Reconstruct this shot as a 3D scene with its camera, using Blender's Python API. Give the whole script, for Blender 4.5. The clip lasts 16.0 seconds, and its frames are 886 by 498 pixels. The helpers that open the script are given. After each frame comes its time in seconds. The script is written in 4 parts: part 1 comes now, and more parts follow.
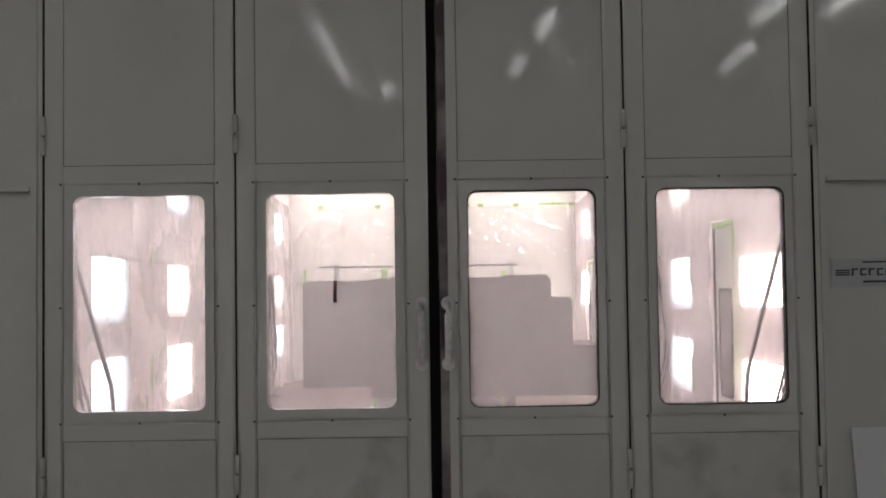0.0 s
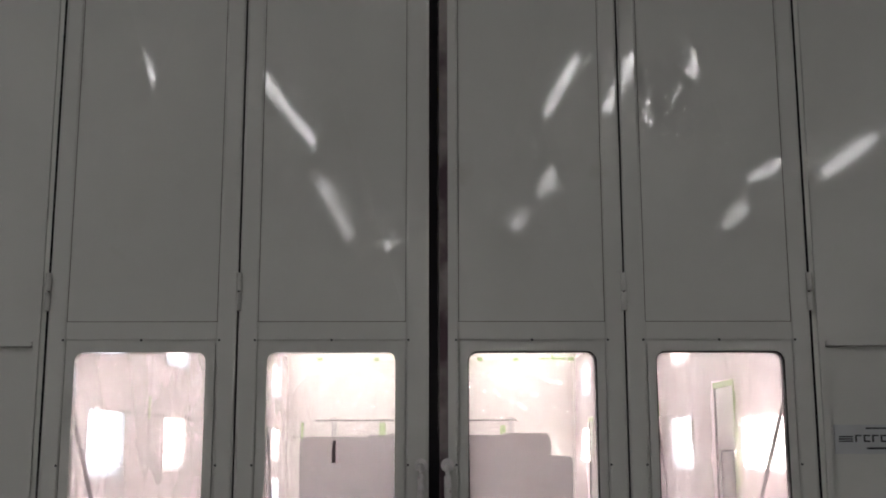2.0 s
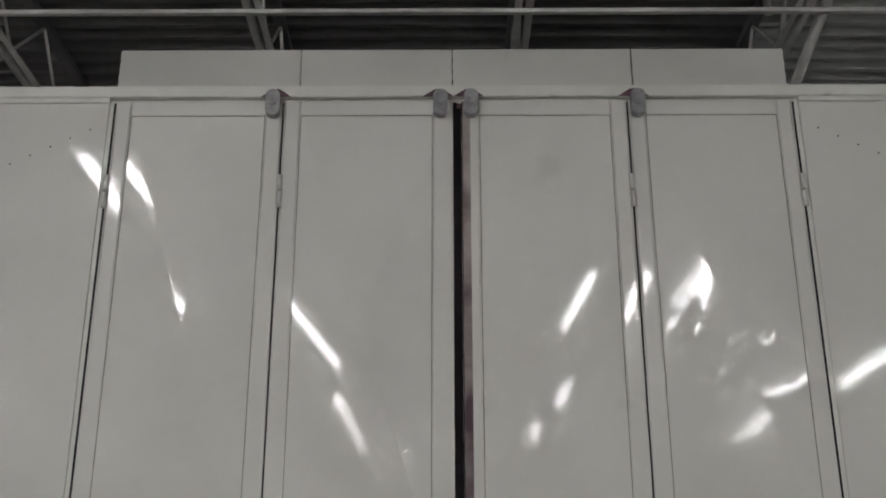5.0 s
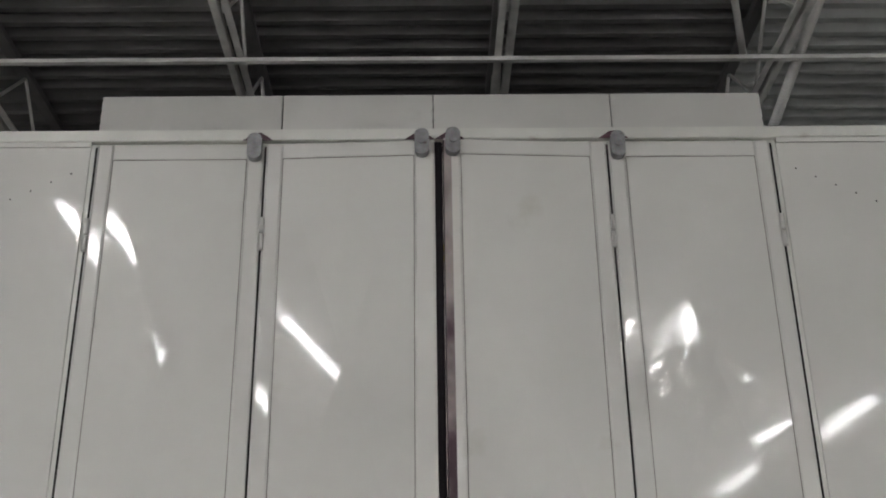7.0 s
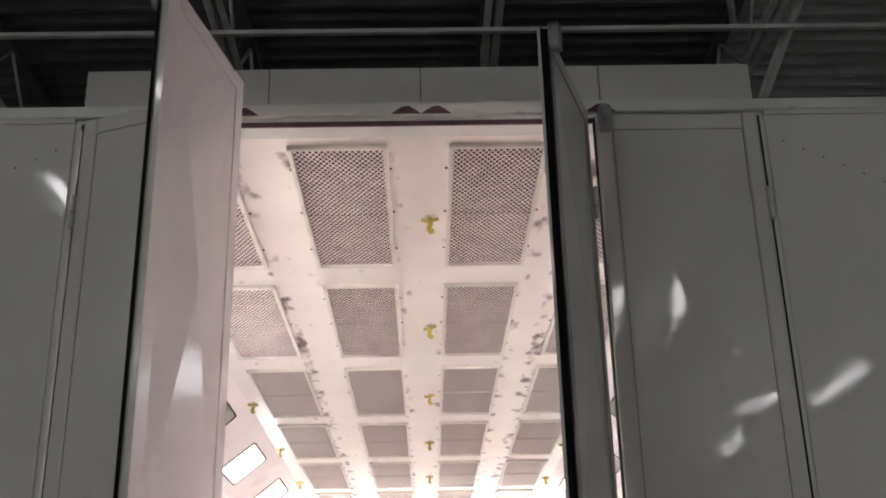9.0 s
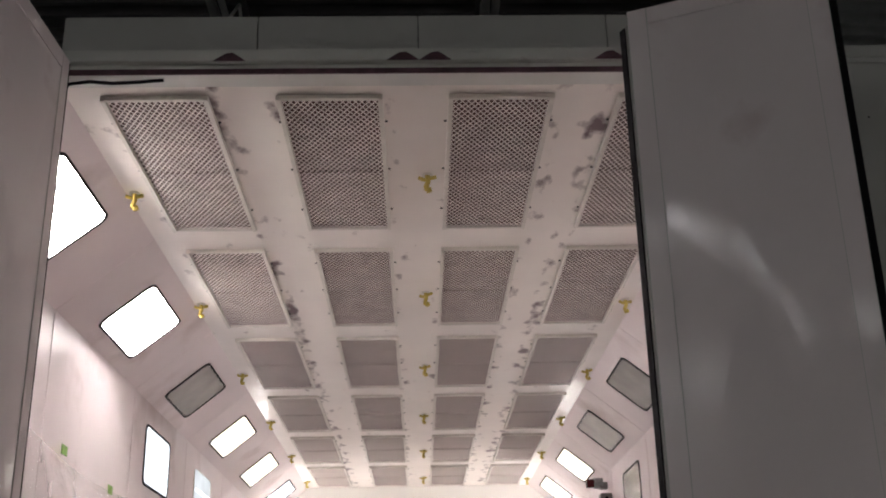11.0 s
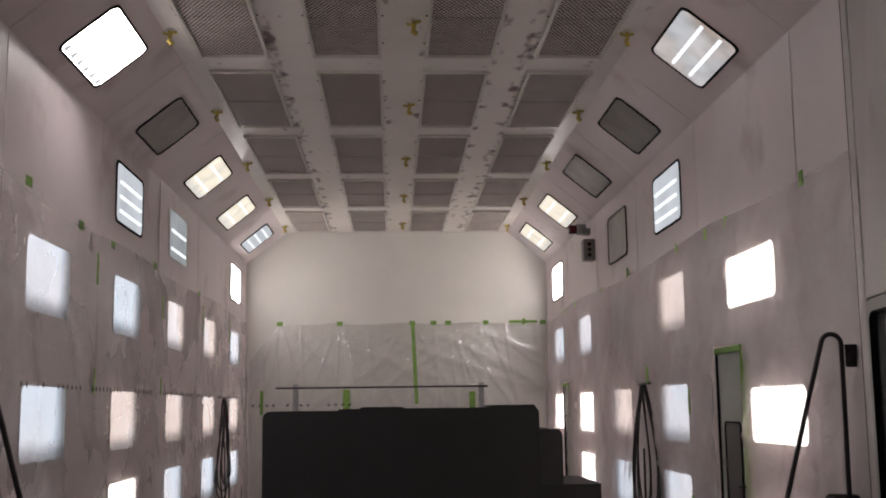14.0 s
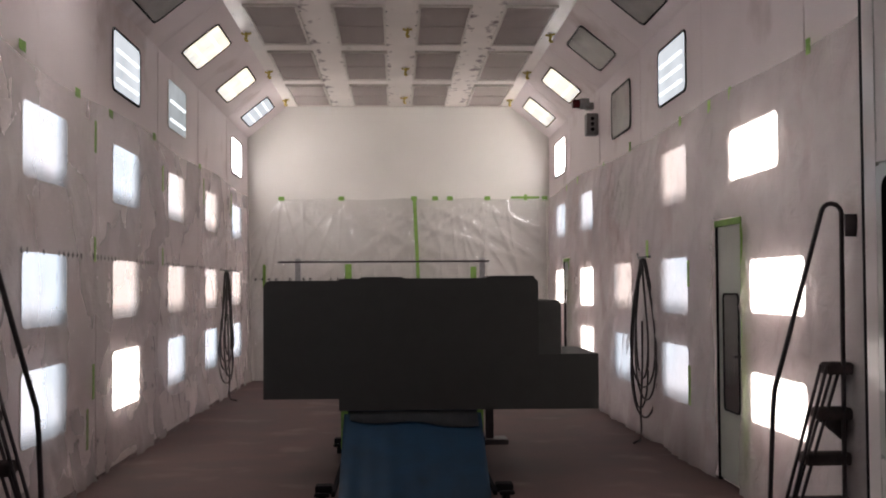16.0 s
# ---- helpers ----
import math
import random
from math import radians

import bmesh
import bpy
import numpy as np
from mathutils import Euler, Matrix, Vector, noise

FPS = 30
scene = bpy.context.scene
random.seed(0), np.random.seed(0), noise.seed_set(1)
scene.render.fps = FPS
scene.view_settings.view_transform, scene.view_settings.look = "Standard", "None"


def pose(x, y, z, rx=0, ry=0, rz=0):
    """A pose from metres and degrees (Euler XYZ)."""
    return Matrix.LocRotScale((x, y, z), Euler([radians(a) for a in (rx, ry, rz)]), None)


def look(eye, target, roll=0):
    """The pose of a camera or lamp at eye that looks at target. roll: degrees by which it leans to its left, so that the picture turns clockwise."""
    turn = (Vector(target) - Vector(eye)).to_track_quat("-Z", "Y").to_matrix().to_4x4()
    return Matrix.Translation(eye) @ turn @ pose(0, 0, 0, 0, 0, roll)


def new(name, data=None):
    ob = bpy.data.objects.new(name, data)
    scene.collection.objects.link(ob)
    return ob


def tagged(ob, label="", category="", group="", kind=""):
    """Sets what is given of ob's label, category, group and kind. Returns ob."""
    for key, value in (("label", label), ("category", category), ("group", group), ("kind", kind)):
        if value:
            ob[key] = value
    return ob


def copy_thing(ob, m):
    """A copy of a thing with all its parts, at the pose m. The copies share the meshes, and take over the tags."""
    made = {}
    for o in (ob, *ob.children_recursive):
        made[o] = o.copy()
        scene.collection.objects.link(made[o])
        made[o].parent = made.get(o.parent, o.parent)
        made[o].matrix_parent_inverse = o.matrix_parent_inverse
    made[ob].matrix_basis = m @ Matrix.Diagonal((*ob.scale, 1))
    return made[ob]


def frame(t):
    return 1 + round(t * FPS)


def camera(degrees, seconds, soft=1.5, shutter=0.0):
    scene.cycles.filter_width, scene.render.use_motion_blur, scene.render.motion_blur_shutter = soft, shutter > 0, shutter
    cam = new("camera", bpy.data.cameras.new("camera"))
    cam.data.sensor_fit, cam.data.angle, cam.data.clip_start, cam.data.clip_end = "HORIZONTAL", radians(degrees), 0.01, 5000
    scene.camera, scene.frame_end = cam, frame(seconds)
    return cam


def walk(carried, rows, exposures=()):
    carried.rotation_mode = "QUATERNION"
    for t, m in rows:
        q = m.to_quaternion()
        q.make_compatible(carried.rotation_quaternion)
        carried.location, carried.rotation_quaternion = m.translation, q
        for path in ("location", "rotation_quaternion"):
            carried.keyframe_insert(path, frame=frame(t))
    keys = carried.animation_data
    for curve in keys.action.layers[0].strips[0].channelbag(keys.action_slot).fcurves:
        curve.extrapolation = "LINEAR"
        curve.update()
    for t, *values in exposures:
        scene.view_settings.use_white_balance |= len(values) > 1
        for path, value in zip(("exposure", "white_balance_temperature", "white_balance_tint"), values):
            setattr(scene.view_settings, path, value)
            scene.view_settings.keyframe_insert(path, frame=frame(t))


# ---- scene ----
cam = camera(43.62, 16.0, soft=1.9)
PATH = [
    (0, (0.014, -5.454, 1.483), (0.025, -3.456, 1.565), -0.82),
    (0.5, (0.006, -5.452, 1.487), (0.021, -3.457, 1.627), -0.57),
    (1, (0.008, -5.467, 1.496), (0.025, -3.478, 1.702), -0.42),
    (1.5, (0.011, -5.474, 1.515), (0.028, -3.494, 1.793), -0.42),
    (2, (0.004, -5.485, 1.527), (0.018, -3.517, 1.879), -0.1),
    (2.5, (0.0, -5.480, 1.538), (0.005, -3.527, 1.979), 0.1),
    (3, (-0.004, -5.484, 1.566), (-0.004, -3.546, 2.071), 0.2),
    (3.5, (-0.019, -5.489, 1.599), (-0.019, -3.568, 2.155), 0.0),
    (4, (-0.024, -5.501, 1.621), (-0.023, -3.598, 2.236), -0.1),
    (4.5, (-0.072, -5.519, 1.651), (-0.058, -3.629, 2.307), -0.3),
    (5, (-0.07, -5.52, 1.652), (-0.075, -3.65, 2.361), -0.1),
    (7.5, (-0.081, -5.486, 1.575), (-0.045, -3.655, 2.378), -1.0),
    (8, (-0.057, -5.499, 1.612), (-0.027, -3.659, 2.394), -1.2),
    (8.5, (-0.034, -5.505, 1.611), (-0.005, -3.658, 2.377), -1.2),
    (9, (-0.028, -5.497, 1.622), (0.009, -3.642, 2.37), -1.3),
    (11.5, (-0.075, -4.93, 1.653), (-0.017, -3.05, 2.333), -1.0),
    (12, (-0.127, -4.742, 1.653), (-0.023, -2.839, 2.258), -1.5),
    (12.5, (-0.103, -4.613, 1.652), (-0.054, -2.686, 2.185), -0.8),
    (13, (-0.083, -4.574, 1.648), (-0.057, -2.629, 2.111), -0.6),
    (13.5, (-0.140, -4.584, 1.659), (-0.063, -2.623, 2.041), -1.03),
    (14, (-0.156, -4.549, 1.632), (-0.063, -2.571, 1.916), -0.71),
    (14.5, (-0.149, -4.533, 1.628), (-0.052, -2.545, 1.824), -0.47),
    (15, (-0.143, -4.522, 1.584), (-0.049, -2.528, 1.713), -0.26),
    (15.5, (-0.149, -4.561, 1.523), (-0.059, -2.566, 1.627), -0.65),
    (16, (-0.130, -4.507, 1.563), (-0.044, -2.510, 1.631), -0.34),
]
EXPOSURES = [(0.0, 1.25), (1.4, 1.27), (2.0, 1.5), (2.6, 1.9), (3.2, 2.35), (3.7, 2.65), (5.0, 2.7), (7.4, 2.95), (7.9, 2.65), (8.4, 2.12), (9.0, 1.40),
             (11.3, 0.33), (12.0, -0.05), (12.5, -0.48), (13.0, -0.75), (14.0, -0.98), (15.0, -0.80), (16.0, -0.60)]
walk(cam, [(t, look(eye, target, roll)) for t, eye, target, roll in PATH], EXPOSURES)

# ---- plan (metres) ----
XL, XR = -2.626, 2.506          # inner faces of the booth's side walls
XM = -0.06                      # the booth's middle line
ZC = 4.632                      # booth ceiling
ZW = 4.10                       # top of the upright side walls, foot of the sloped cove
XC = 1.905                      # half width of the flat ceiling
YE = 14.30                      # end wall
PITCH = 2.375                   # bay length
JL, JR = -1.926, 1.880          # door jambs
ZD = 4.650                      # top of the door leaves
BOOTH_LIGHT = 13.0
HALL_LIGHT = 11.9

world = bpy.data.worlds.new("world")
world.use_nodes = True
world.node_tree.nodes["Background"].inputs[0].default_value = (0.5, 0.55, 0.6, 1)
world.node_tree.nodes["Background"].inputs[1].default_value = 0.02
scene.world = world


# ---- materials ----
def material(name, colour, rough=0.5, metal=0.0, vary=0.12, scale=6.0, fine=80.0, bump=0.15, spots=None, spot_scale=3.0, spot_level=0.62, spec=0.5, bands=()):
    """A painted, plastered or metal surface: two scales of colour variation, bump, and stains of one colour."""
    m = bpy.data.materials.new(name)
    m.use_nodes = True
    nt = m.node_tree
    n, l = nt.nodes, nt.links
    b = n["Principled BSDF"]
    geo = n.new("ShaderNodeNewGeometry")
    big = n.new("ShaderNodeTexNoise")
    big.inputs["Scale"].default_value, big.inputs["Detail"].default_value = scale, 5
    small = n.new("ShaderNodeTexNoise")
    small.inputs["Scale"].default_value, small.inputs["Detail"].default_value = fine, 3
    for t in (big, small):
        l.new(geo.outputs["Position"], t.inputs["Vector"])
    ramp = n.new("ShaderNodeValToRGB")
    lo = [c * (1 - vary * 2.0) for c in colour]
    hi = [min(1, c * (1 + vary)) for c in colour]
    ramp.color_ramp.elements[0].color, ramp.color_ramp.elements[1].color = (*lo, 1), (*hi, 1)
    ramp.color_ramp.elements[0].position, ramp.color_ramp.elements[1].position = 0.25, 0.75
    l.new(big.outputs["Fac"], ramp.inputs["Fac"])
    mix = n.new("ShaderNodeMix")
    mix.data_type, mix.blend_type = "RGBA", "OVERLAY"
    mix.inputs["Factor"].default_value = vary
    l.new(ramp.outputs["Color"], mix.inputs["A"])
    l.new(small.outputs["Color"], mix.inputs["B"])
    out = mix.outputs["Result"]
    if spots:
        sp = n.new("ShaderNodeTexNoise")
        sp.inputs["Scale"].default_value, sp.inputs["Detail"].default_value = spot_scale, 6
        l.new(geo.outputs["Position"], sp.inputs["Vector"])
        level = sp.outputs["Fac"]
        if bands:
            # stains gather along lines of constant x
            mp, sep, wide, br, add = (n.new("ShaderNode" + k) for k in ("Mapping", "SeparateXYZ", "MapRange", "ValToRGB", "Math"))
            mp.inputs["Scale"].default_value = (1.0, 0.55, 1.0)
            l.new(geo.outputs["Position"], mp.inputs["Vector"])
            l.new(mp.outputs["Vector"], sp.inputs["Vector"])
            l.new(geo.outputs["Position"], sep.inputs["Vector"])
            wide.inputs["From Min"].default_value, wide.inputs["From Max"].default_value = -2.0, 2.0
            l.new(sep.outputs["X"], wide.inputs["Value"])
            l.new(wide.outputs["Result"], br.inputs["Fac"])
            el = br.color_ramp.elements
            el[0].position, el[0].color, el[1].position, el[1].color = 0.0, (0, 0, 0, 1), 1.0, (0, 0, 0, 1)
            for x, half, amount in bands:
                for dx, a in ((-half, 0.0), (-half * 0.3, amount), (half * 0.3, amount), (half, 0.0)):
                    e = el.new((x + dx + 2.0) / 4.0)
                    e.color = (a, a, a, 1)
            add.operation = "MULTIPLY_ADD"
            l.new(br.outputs["Color"], add.inputs[0])
            add.inputs[1].default_value = 0.16
            l.new(sp.outputs["Fac"], add.inputs[2])
            level = add.outputs["Value"]
        r2 = n.new("ShaderNodeValToRGB")
        r2.color_ramp.elements[0].position, r2.color_ramp.elements[1].position = spot_level, min(1, spot_level + 0.14)
        l.new(level, r2.inputs["Fac"])
        m2 = n.new("ShaderNodeMix")
        m2.data_type = "RGBA"
        l.new(r2.outputs["Color"], m2.inputs["Factor"])
        l.new(out, m2.inputs["A"])
        m2.inputs["B"].default_value = (*spots, 1)
        out = m2.outputs["Result"]
    l.new(out, b.inputs["Base Color"])
    rr = n.new("ShaderNodeMapRange")
    rr.inputs["To Min"].default_value, rr.inputs["To Max"].default_value = max(0.03, rough * 0.8), min(1, rough * 1.25)
    l.new(big.outputs["Fac"], rr.inputs["Value"])
    l.new(rr.outputs["Result"], b.inputs["Roughness"])
    b.inputs["Metallic"].default_value = metal
    b.inputs["Specular IOR Level"].default_value = spec
    if bump:
        bp = n.new("ShaderNodeBump")
        bp.inputs["Strength"].default_value, bp.inputs["Distance"].default_value = bump, 0.004
        l.new(small.outputs["Fac"], bp.inputs["Height"])
        l.new(bp.outputs["Normal"], b.inputs["Normal"])
    return m


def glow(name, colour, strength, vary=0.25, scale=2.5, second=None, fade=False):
    """A lit diffuser or tube: it gives off light, a little unevenly."""
    m = bpy.data.materials.new(name)
    m.use_nodes = True
    n, l = m.node_tree.nodes, m.node_tree.links
    n.remove(n["Principled BSDF"])
    e = n.new("ShaderNodeEmission")
    e.inputs["Color"].default_value = (*colour, 1)
    geo, t, r = n.new("ShaderNodeNewGeometry"), n.new("ShaderNodeTexNoise"), n.new("ShaderNodeMapRange")
    t.inputs["Scale"].default_value = scale
    l.new(geo.outputs["Position"], t.inputs["Vector"])
    l.new(t.outputs["Fac"], r.inputs["Value"])
    r.inputs["To Min"].default_value, r.inputs["To Max"].default_value = strength * (1 - vary), strength * (1 + vary)
    l.new(r.outputs["Result"], e.inputs["Strength"])
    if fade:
        # soft edges painted into the emission: dimmer at one end and along the foot
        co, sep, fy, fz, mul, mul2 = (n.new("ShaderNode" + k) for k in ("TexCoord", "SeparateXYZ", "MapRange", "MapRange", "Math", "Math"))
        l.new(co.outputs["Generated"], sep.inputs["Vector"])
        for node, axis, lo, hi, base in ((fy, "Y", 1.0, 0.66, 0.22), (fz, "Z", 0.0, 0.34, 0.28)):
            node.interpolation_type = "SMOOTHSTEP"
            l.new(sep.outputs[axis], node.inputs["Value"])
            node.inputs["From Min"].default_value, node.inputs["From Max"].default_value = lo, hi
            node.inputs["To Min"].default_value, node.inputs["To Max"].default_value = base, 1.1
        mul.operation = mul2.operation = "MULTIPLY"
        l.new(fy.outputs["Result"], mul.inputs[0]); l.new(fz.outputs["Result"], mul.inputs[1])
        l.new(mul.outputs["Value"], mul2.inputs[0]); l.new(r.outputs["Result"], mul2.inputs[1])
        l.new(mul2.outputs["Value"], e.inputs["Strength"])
    if second:
        t2, ramp = n.new("ShaderNodeTexNoise"), n.new("ShaderNodeValToRGB")
        t2.inputs["Scale"].default_value = 0.9
        l.new(geo.outputs["Position"], t2.inputs["Vector"])
        l.new(t2.outputs["Fac"], ramp.inputs["Fac"])
        ramp.color_ramp.elements[0].color, ramp.color_ramp.elements[1].color = (*colour, 1), (*second, 1)
        ramp.color_ramp.elements[0].position, ramp.color_ramp.elements[1].position = 0.42, 0.62
        l.new(ramp.outputs["Color"], e.inputs["Color"])
    l.new(e.outputs[0], n["Material Output"].inputs["Surface"])
    return m


def film(name, colour, clear, rough=0.25, dust=0.5, scale=30.0, gloss=0.06, spread=0.02, crease=0.0, pink=0.82):
    """Thin clear plastic or dusty glass: part clear, part scattering, with a gloss."""
    m = bpy.data.materials.new(name)
    m.use_nodes = True
    n, l = m.node_tree.nodes, m.node_tree.links
    n.remove(n["Principled BSDF"])
    wave, bp = n.new("ShaderNodeTexNoise"), n.new("ShaderNodeBump")
    wave.inputs["Scale"].default_value, wave.inputs["Detail"].default_value, wave.inputs["Distortion"].default_value = crease, 3, 1.6
    bp.inputs["Strength"].default_value, bp.inputs["Distance"].default_value = (1.0 if crease > 7 else 0.0), (0.026 if crease > 7 else 0.003)
    l.new(wave.outputs["Fac"], bp.inputs["Height"])
    tr, tl, df, gl = (n.new("ShaderNodeBsdf" + k) for k in ("Transparent", "Translucent", "Diffuse", "Glossy"))
    for s in (tl, df):
        s.inputs["Color"].default_value = (*colour, 1)
    gl.inputs["Roughness"].default_value = rough
    for sh in (tl, df, gl):
        l.new(bp.outputs["Normal"], sh.inputs["Normal"])
    gl.inputs["Color"].default_value = (0.9, 0.9, 0.9, 1)
    geo, t, r = n.new("ShaderNodeNewGeometry"), n.new("ShaderNodeTexNoise"), n.new("ShaderNodeMapRange")
    t.inputs["Scale"].default_value, t.inputs["Detail"].default_value = scale, 4
    l.new(geo.outputs["Position"], t.inputs["Vector"])
    l.new(geo.outputs["Position"], wave.inputs["Vector"])
    l.new(t.outputs["Fac"], r.inputs["Value"])
    r.inputs["From Min"].default_value, r.inputs["From Max"].default_value = 0.3, 0.7
    r.inputs["To Min"].default_value, r.inputs["To Max"].default_value = max(0, 1 - clear - spread), min(1, 1 - clear + spread)
    if crease > 1:
        st, cr = n.new("ShaderNodeTexNoise"), n.new("ShaderNodeValToRGB")
        st.inputs["Scale"].default_value, st.inputs["Detail"].default_value, st.inputs["Distortion"].default_value = 1.1, 6, 0.8
        l.new(geo.outputs["Position"], st.inputs["Vector"])
        l.new(st.outputs["Fac"], cr.inputs["Fac"])
        cr.color_ramp.elements[0].color, cr.color_ramp.elements[1].color = (*colour, 1), (colour[0] * (0.4 + pink * 0.6), colour[1] * pink, colour[2] * pink, 1)
        cr.color_ramp.elements[0].position, cr.color_ramp.elements[1].position = 0.48, 0.74
        for sh in (tl, df):
            l.new(cr.outputs["Color"], sh.inputs["Color"])
    a, b, c = (n.new("ShaderNodeMixShader") for _ in range(3))
    a.inputs[0].default_value = dust
    l.new(tl.outputs[0], a.inputs[1]); l.new(df.outputs[0], a.inputs[2])
    l.new(r.outputs["Result"], b.inputs[0])
    l.new(tr.outputs[0], b.inputs[1]); l.new(a.outputs[0], b.inputs[2])
    c.inputs[0].default_value = gloss
    l.new(b.outputs[0], c.inputs[1]); l.new(gl.outputs[0], c.inputs[2])
    l.new(c.outputs[0], n["Material Output"].inputs["Surface"])
    return m


M_DOOR = material("door_paint", (0.625, 0.62, 0.595), 0.05, vary=0.035, scale=0.9, fine=140, bump=0.004, spec=0.32, spots=(0.54, 0.53, 0.49), spot_scale=3, spot_level=0.66)
M_IN = material("door_inner_white", (0.84, 0.77, 0.775), 0.10, vary=0.04, scale=1.0, fine=120, bump=0.015, spec=0.4, spots=(0.66, 0.56, 0.56), spot_scale=2, spot_level=0.62)
M_LOW = material("door_paint_grimy", (0.60, 0.595, 0.565), 0.16, vary=0.06, scale=2.5, fine=90, bump=0.03, spec=0.3, spots=(0.43, 0.42, 0.385), spot_scale=2.6, spot_level=0.52)
M_TRIM = material("trim_paint", (0.66, 0.66, 0.62), 0.35, vary=0.06, scale=3, spots=(0.22, 0.10, 0.10), spot_scale=4, spot_level=0.66)
M_JOINT = material("joint_dark", (0.20, 0.19, 0.165), 0.8, vary=0.35, scale=5)
M_STAIN = material("overspray", (0.10, 0.045, 0.06), 0.6, vary=0.3, scale=9)
M_EDGE = material("edge_overspray", (0.34, 0.30, 0.29), 0.45, vary=0.2, scale=4, spots=(0.055, 0.025, 0.038), spot_scale=1.7, spot_level=0.42)
M_BLACK = material("rubber_seal", (0.010, 0.008, 0.010), 0.85, spec=0.2, vary=0.2, scale=12)
M_IRON = material("grey_iron", (0.32, 0.32, 0.33), 0.4, 0.6, vary=0.15, scale=25, spots=(0.10, 0.05, 0.05), spot_scale=20)
M_CHROME = material("handle_enamel", (0.74, 0.71, 0.71), 0.3, 0.0, vary=0.12, scale=30, spots=(0.30, 0.16, 0.17), spot_scale=18, spot_level=0.6)
M_WALL = material("booth_white", (0.86, 0.765, 0.775), 0.32, vary=0.05, scale=0.8, fine=60, bump=0.04, spots=(0.58, 0.47, 0.46), spot_scale=1.1, spot_level=0.58)
M_END = material("end_wall_cream", (0.73, 0.705, 0.665), 0.30, vary=0.05, scale=0.7, fine=60, bump=0.04)
M_CEIL = material("ceiling_white", (0.88, 0.825, 0.775), 0.30, vary=0.05, scale=1.2, fine=60, bump=0.04, spots=(0.13, 0.075, 0.085), spot_scale=6.5, spot_level=0.665, spec=0.3,
                  bands=((-1.80, 0.08, 0.45), (-1.15, 0.12, 1.0), (-0.85, 0.06, 0.4), (-0.20, 0.08, 0.5), (0.11, 0.06, 0.5), (0.77, 0.09, 0.75), (1.02, 0.12, 1.0)))
M_FRAME = material("filter_frame", (0.72, 0.68, 0.62), 0.3, vary=0.08, scale=5, spots=(0.16, 0.10, 0.09), spot_scale=5, spot_level=0.66)
M_MESH = material("filter_grille", (0.90, 0.80, 0.75), 0.45, vary=0.15, scale=7)
M_MEDIA = material("filter_media", (0.105, 0.052, 0.050), 0.95, vary=0.2, scale=3, spots=(0.15, 0.085, 0.080), spot_scale=2)
M_FLOOR = material("booth_floor", (0.112, 0.062, 0.057), 0.75, vary=0.22, scale=1.5, fine=50, bump=0.3, spots=(0.17, 0.108, 0.100), spot_scale=1.3, spot_level=0.57)
M_CONC = material("hall_concrete", (0.52, 0.51, 0.49), 0.7, vary=0.15, scale=0.9, bump=0.3)
M_HALL = material("hall_wall", (0.62, 0.62, 0.60), 0.7, vary=0.1, scale=0.7)
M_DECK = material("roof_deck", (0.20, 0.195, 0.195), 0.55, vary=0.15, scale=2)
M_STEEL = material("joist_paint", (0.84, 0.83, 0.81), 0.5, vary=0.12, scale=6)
M_RIBW = material("ribbed_pale_metal", (0.64, 0.65, 0.64), 0.45, vary=0.1, scale=2)
M_CHAR = material("charcoal_powder_coat", (0.024, 0.023, 0.023), 0.6, vary=0.15, scale=9, fine=300, bump=0.1)
M_CHAR2 = material("charcoal_panel", (0.036, 0.035, 0.035), 0.55, vary=0.15, scale=9)
M_BLUE = material("blue_sheet", (0.004, 0.029, 0.068), 0.45, vary=0.25, scale=5, bump=0.3)
M_FOLD = material("dull_sheet", (0.055, 0.055, 0.062), 0.55, vary=0.2, scale=6)
M_TAPE = material("green_tape", (0.20, 0.36, 0.07), 0.6, vary=0.15, scale=20)
M_DARKPIPE = material("dark_pipe", (0.035, 0.026, 0.030), 0.4, 0.2, vary=0.2, scale=20)
M_TREAD = material("step_tread", (0.05, 0.035, 0.035), 0.75, vary=0.2, scale=30, bump=0.4)
M_HOSE = material("black_hose", (0.018, 0.014, 0.015), 0.5, vary=0.2, scale=30)
M_RED = material("dark_red_lens", (0.10, 0.012, 0.014), 0.2, vary=0.1, scale=20)
M_GREY = material("grey_enamel", (0.22, 0.20, 0.20), 0.4, vary=0.1, scale=10)
M_YEL = material("yellowed_bag", (0.60, 0.46, 0.10), 0.5, vary=0.2, scale=20)
M_PDOOR = material("door_grey_green", (0.40, 0.42, 0.38), 0.35, vary=0.08, scale=3)
M_SIGN = material("sign_plate", (0.50, 0.51, 0.53), 0.35, vary=0.05, scale=9)
M_INK = material("sign_ink", (0.03, 0.03, 0.035), 0.5)
M_BOARD = material("white_board", (0.80, 0.80, 0.82), 0.5, vary=0.03, scale=3)
M_OFF = material("unlit_pane", (0.26, 0.24, 0.23), 0.12, vary=0.12, scale=3)
M_RECESS = material("lamp_reflector", (0.85, 0.83, 0.78), 0.2, vary=0.05, scale=4)
M_DARKGLASS = material("dark_pane", (0.05, 0.05, 0.05), 0.08, vary=0.1, scale=5)
M_GLASS = film("dusty_pane", (0.84, 0.79, 0.82), 0.745, 0.06, 0.25, 5, 0.03, 0.0)
M_FILM = film("plastic_film", (0.98, 0.925, 0.93), 0.72, 0.22, 0.85, 1.2, 0.07, 0.05, 8.0, 0.88)
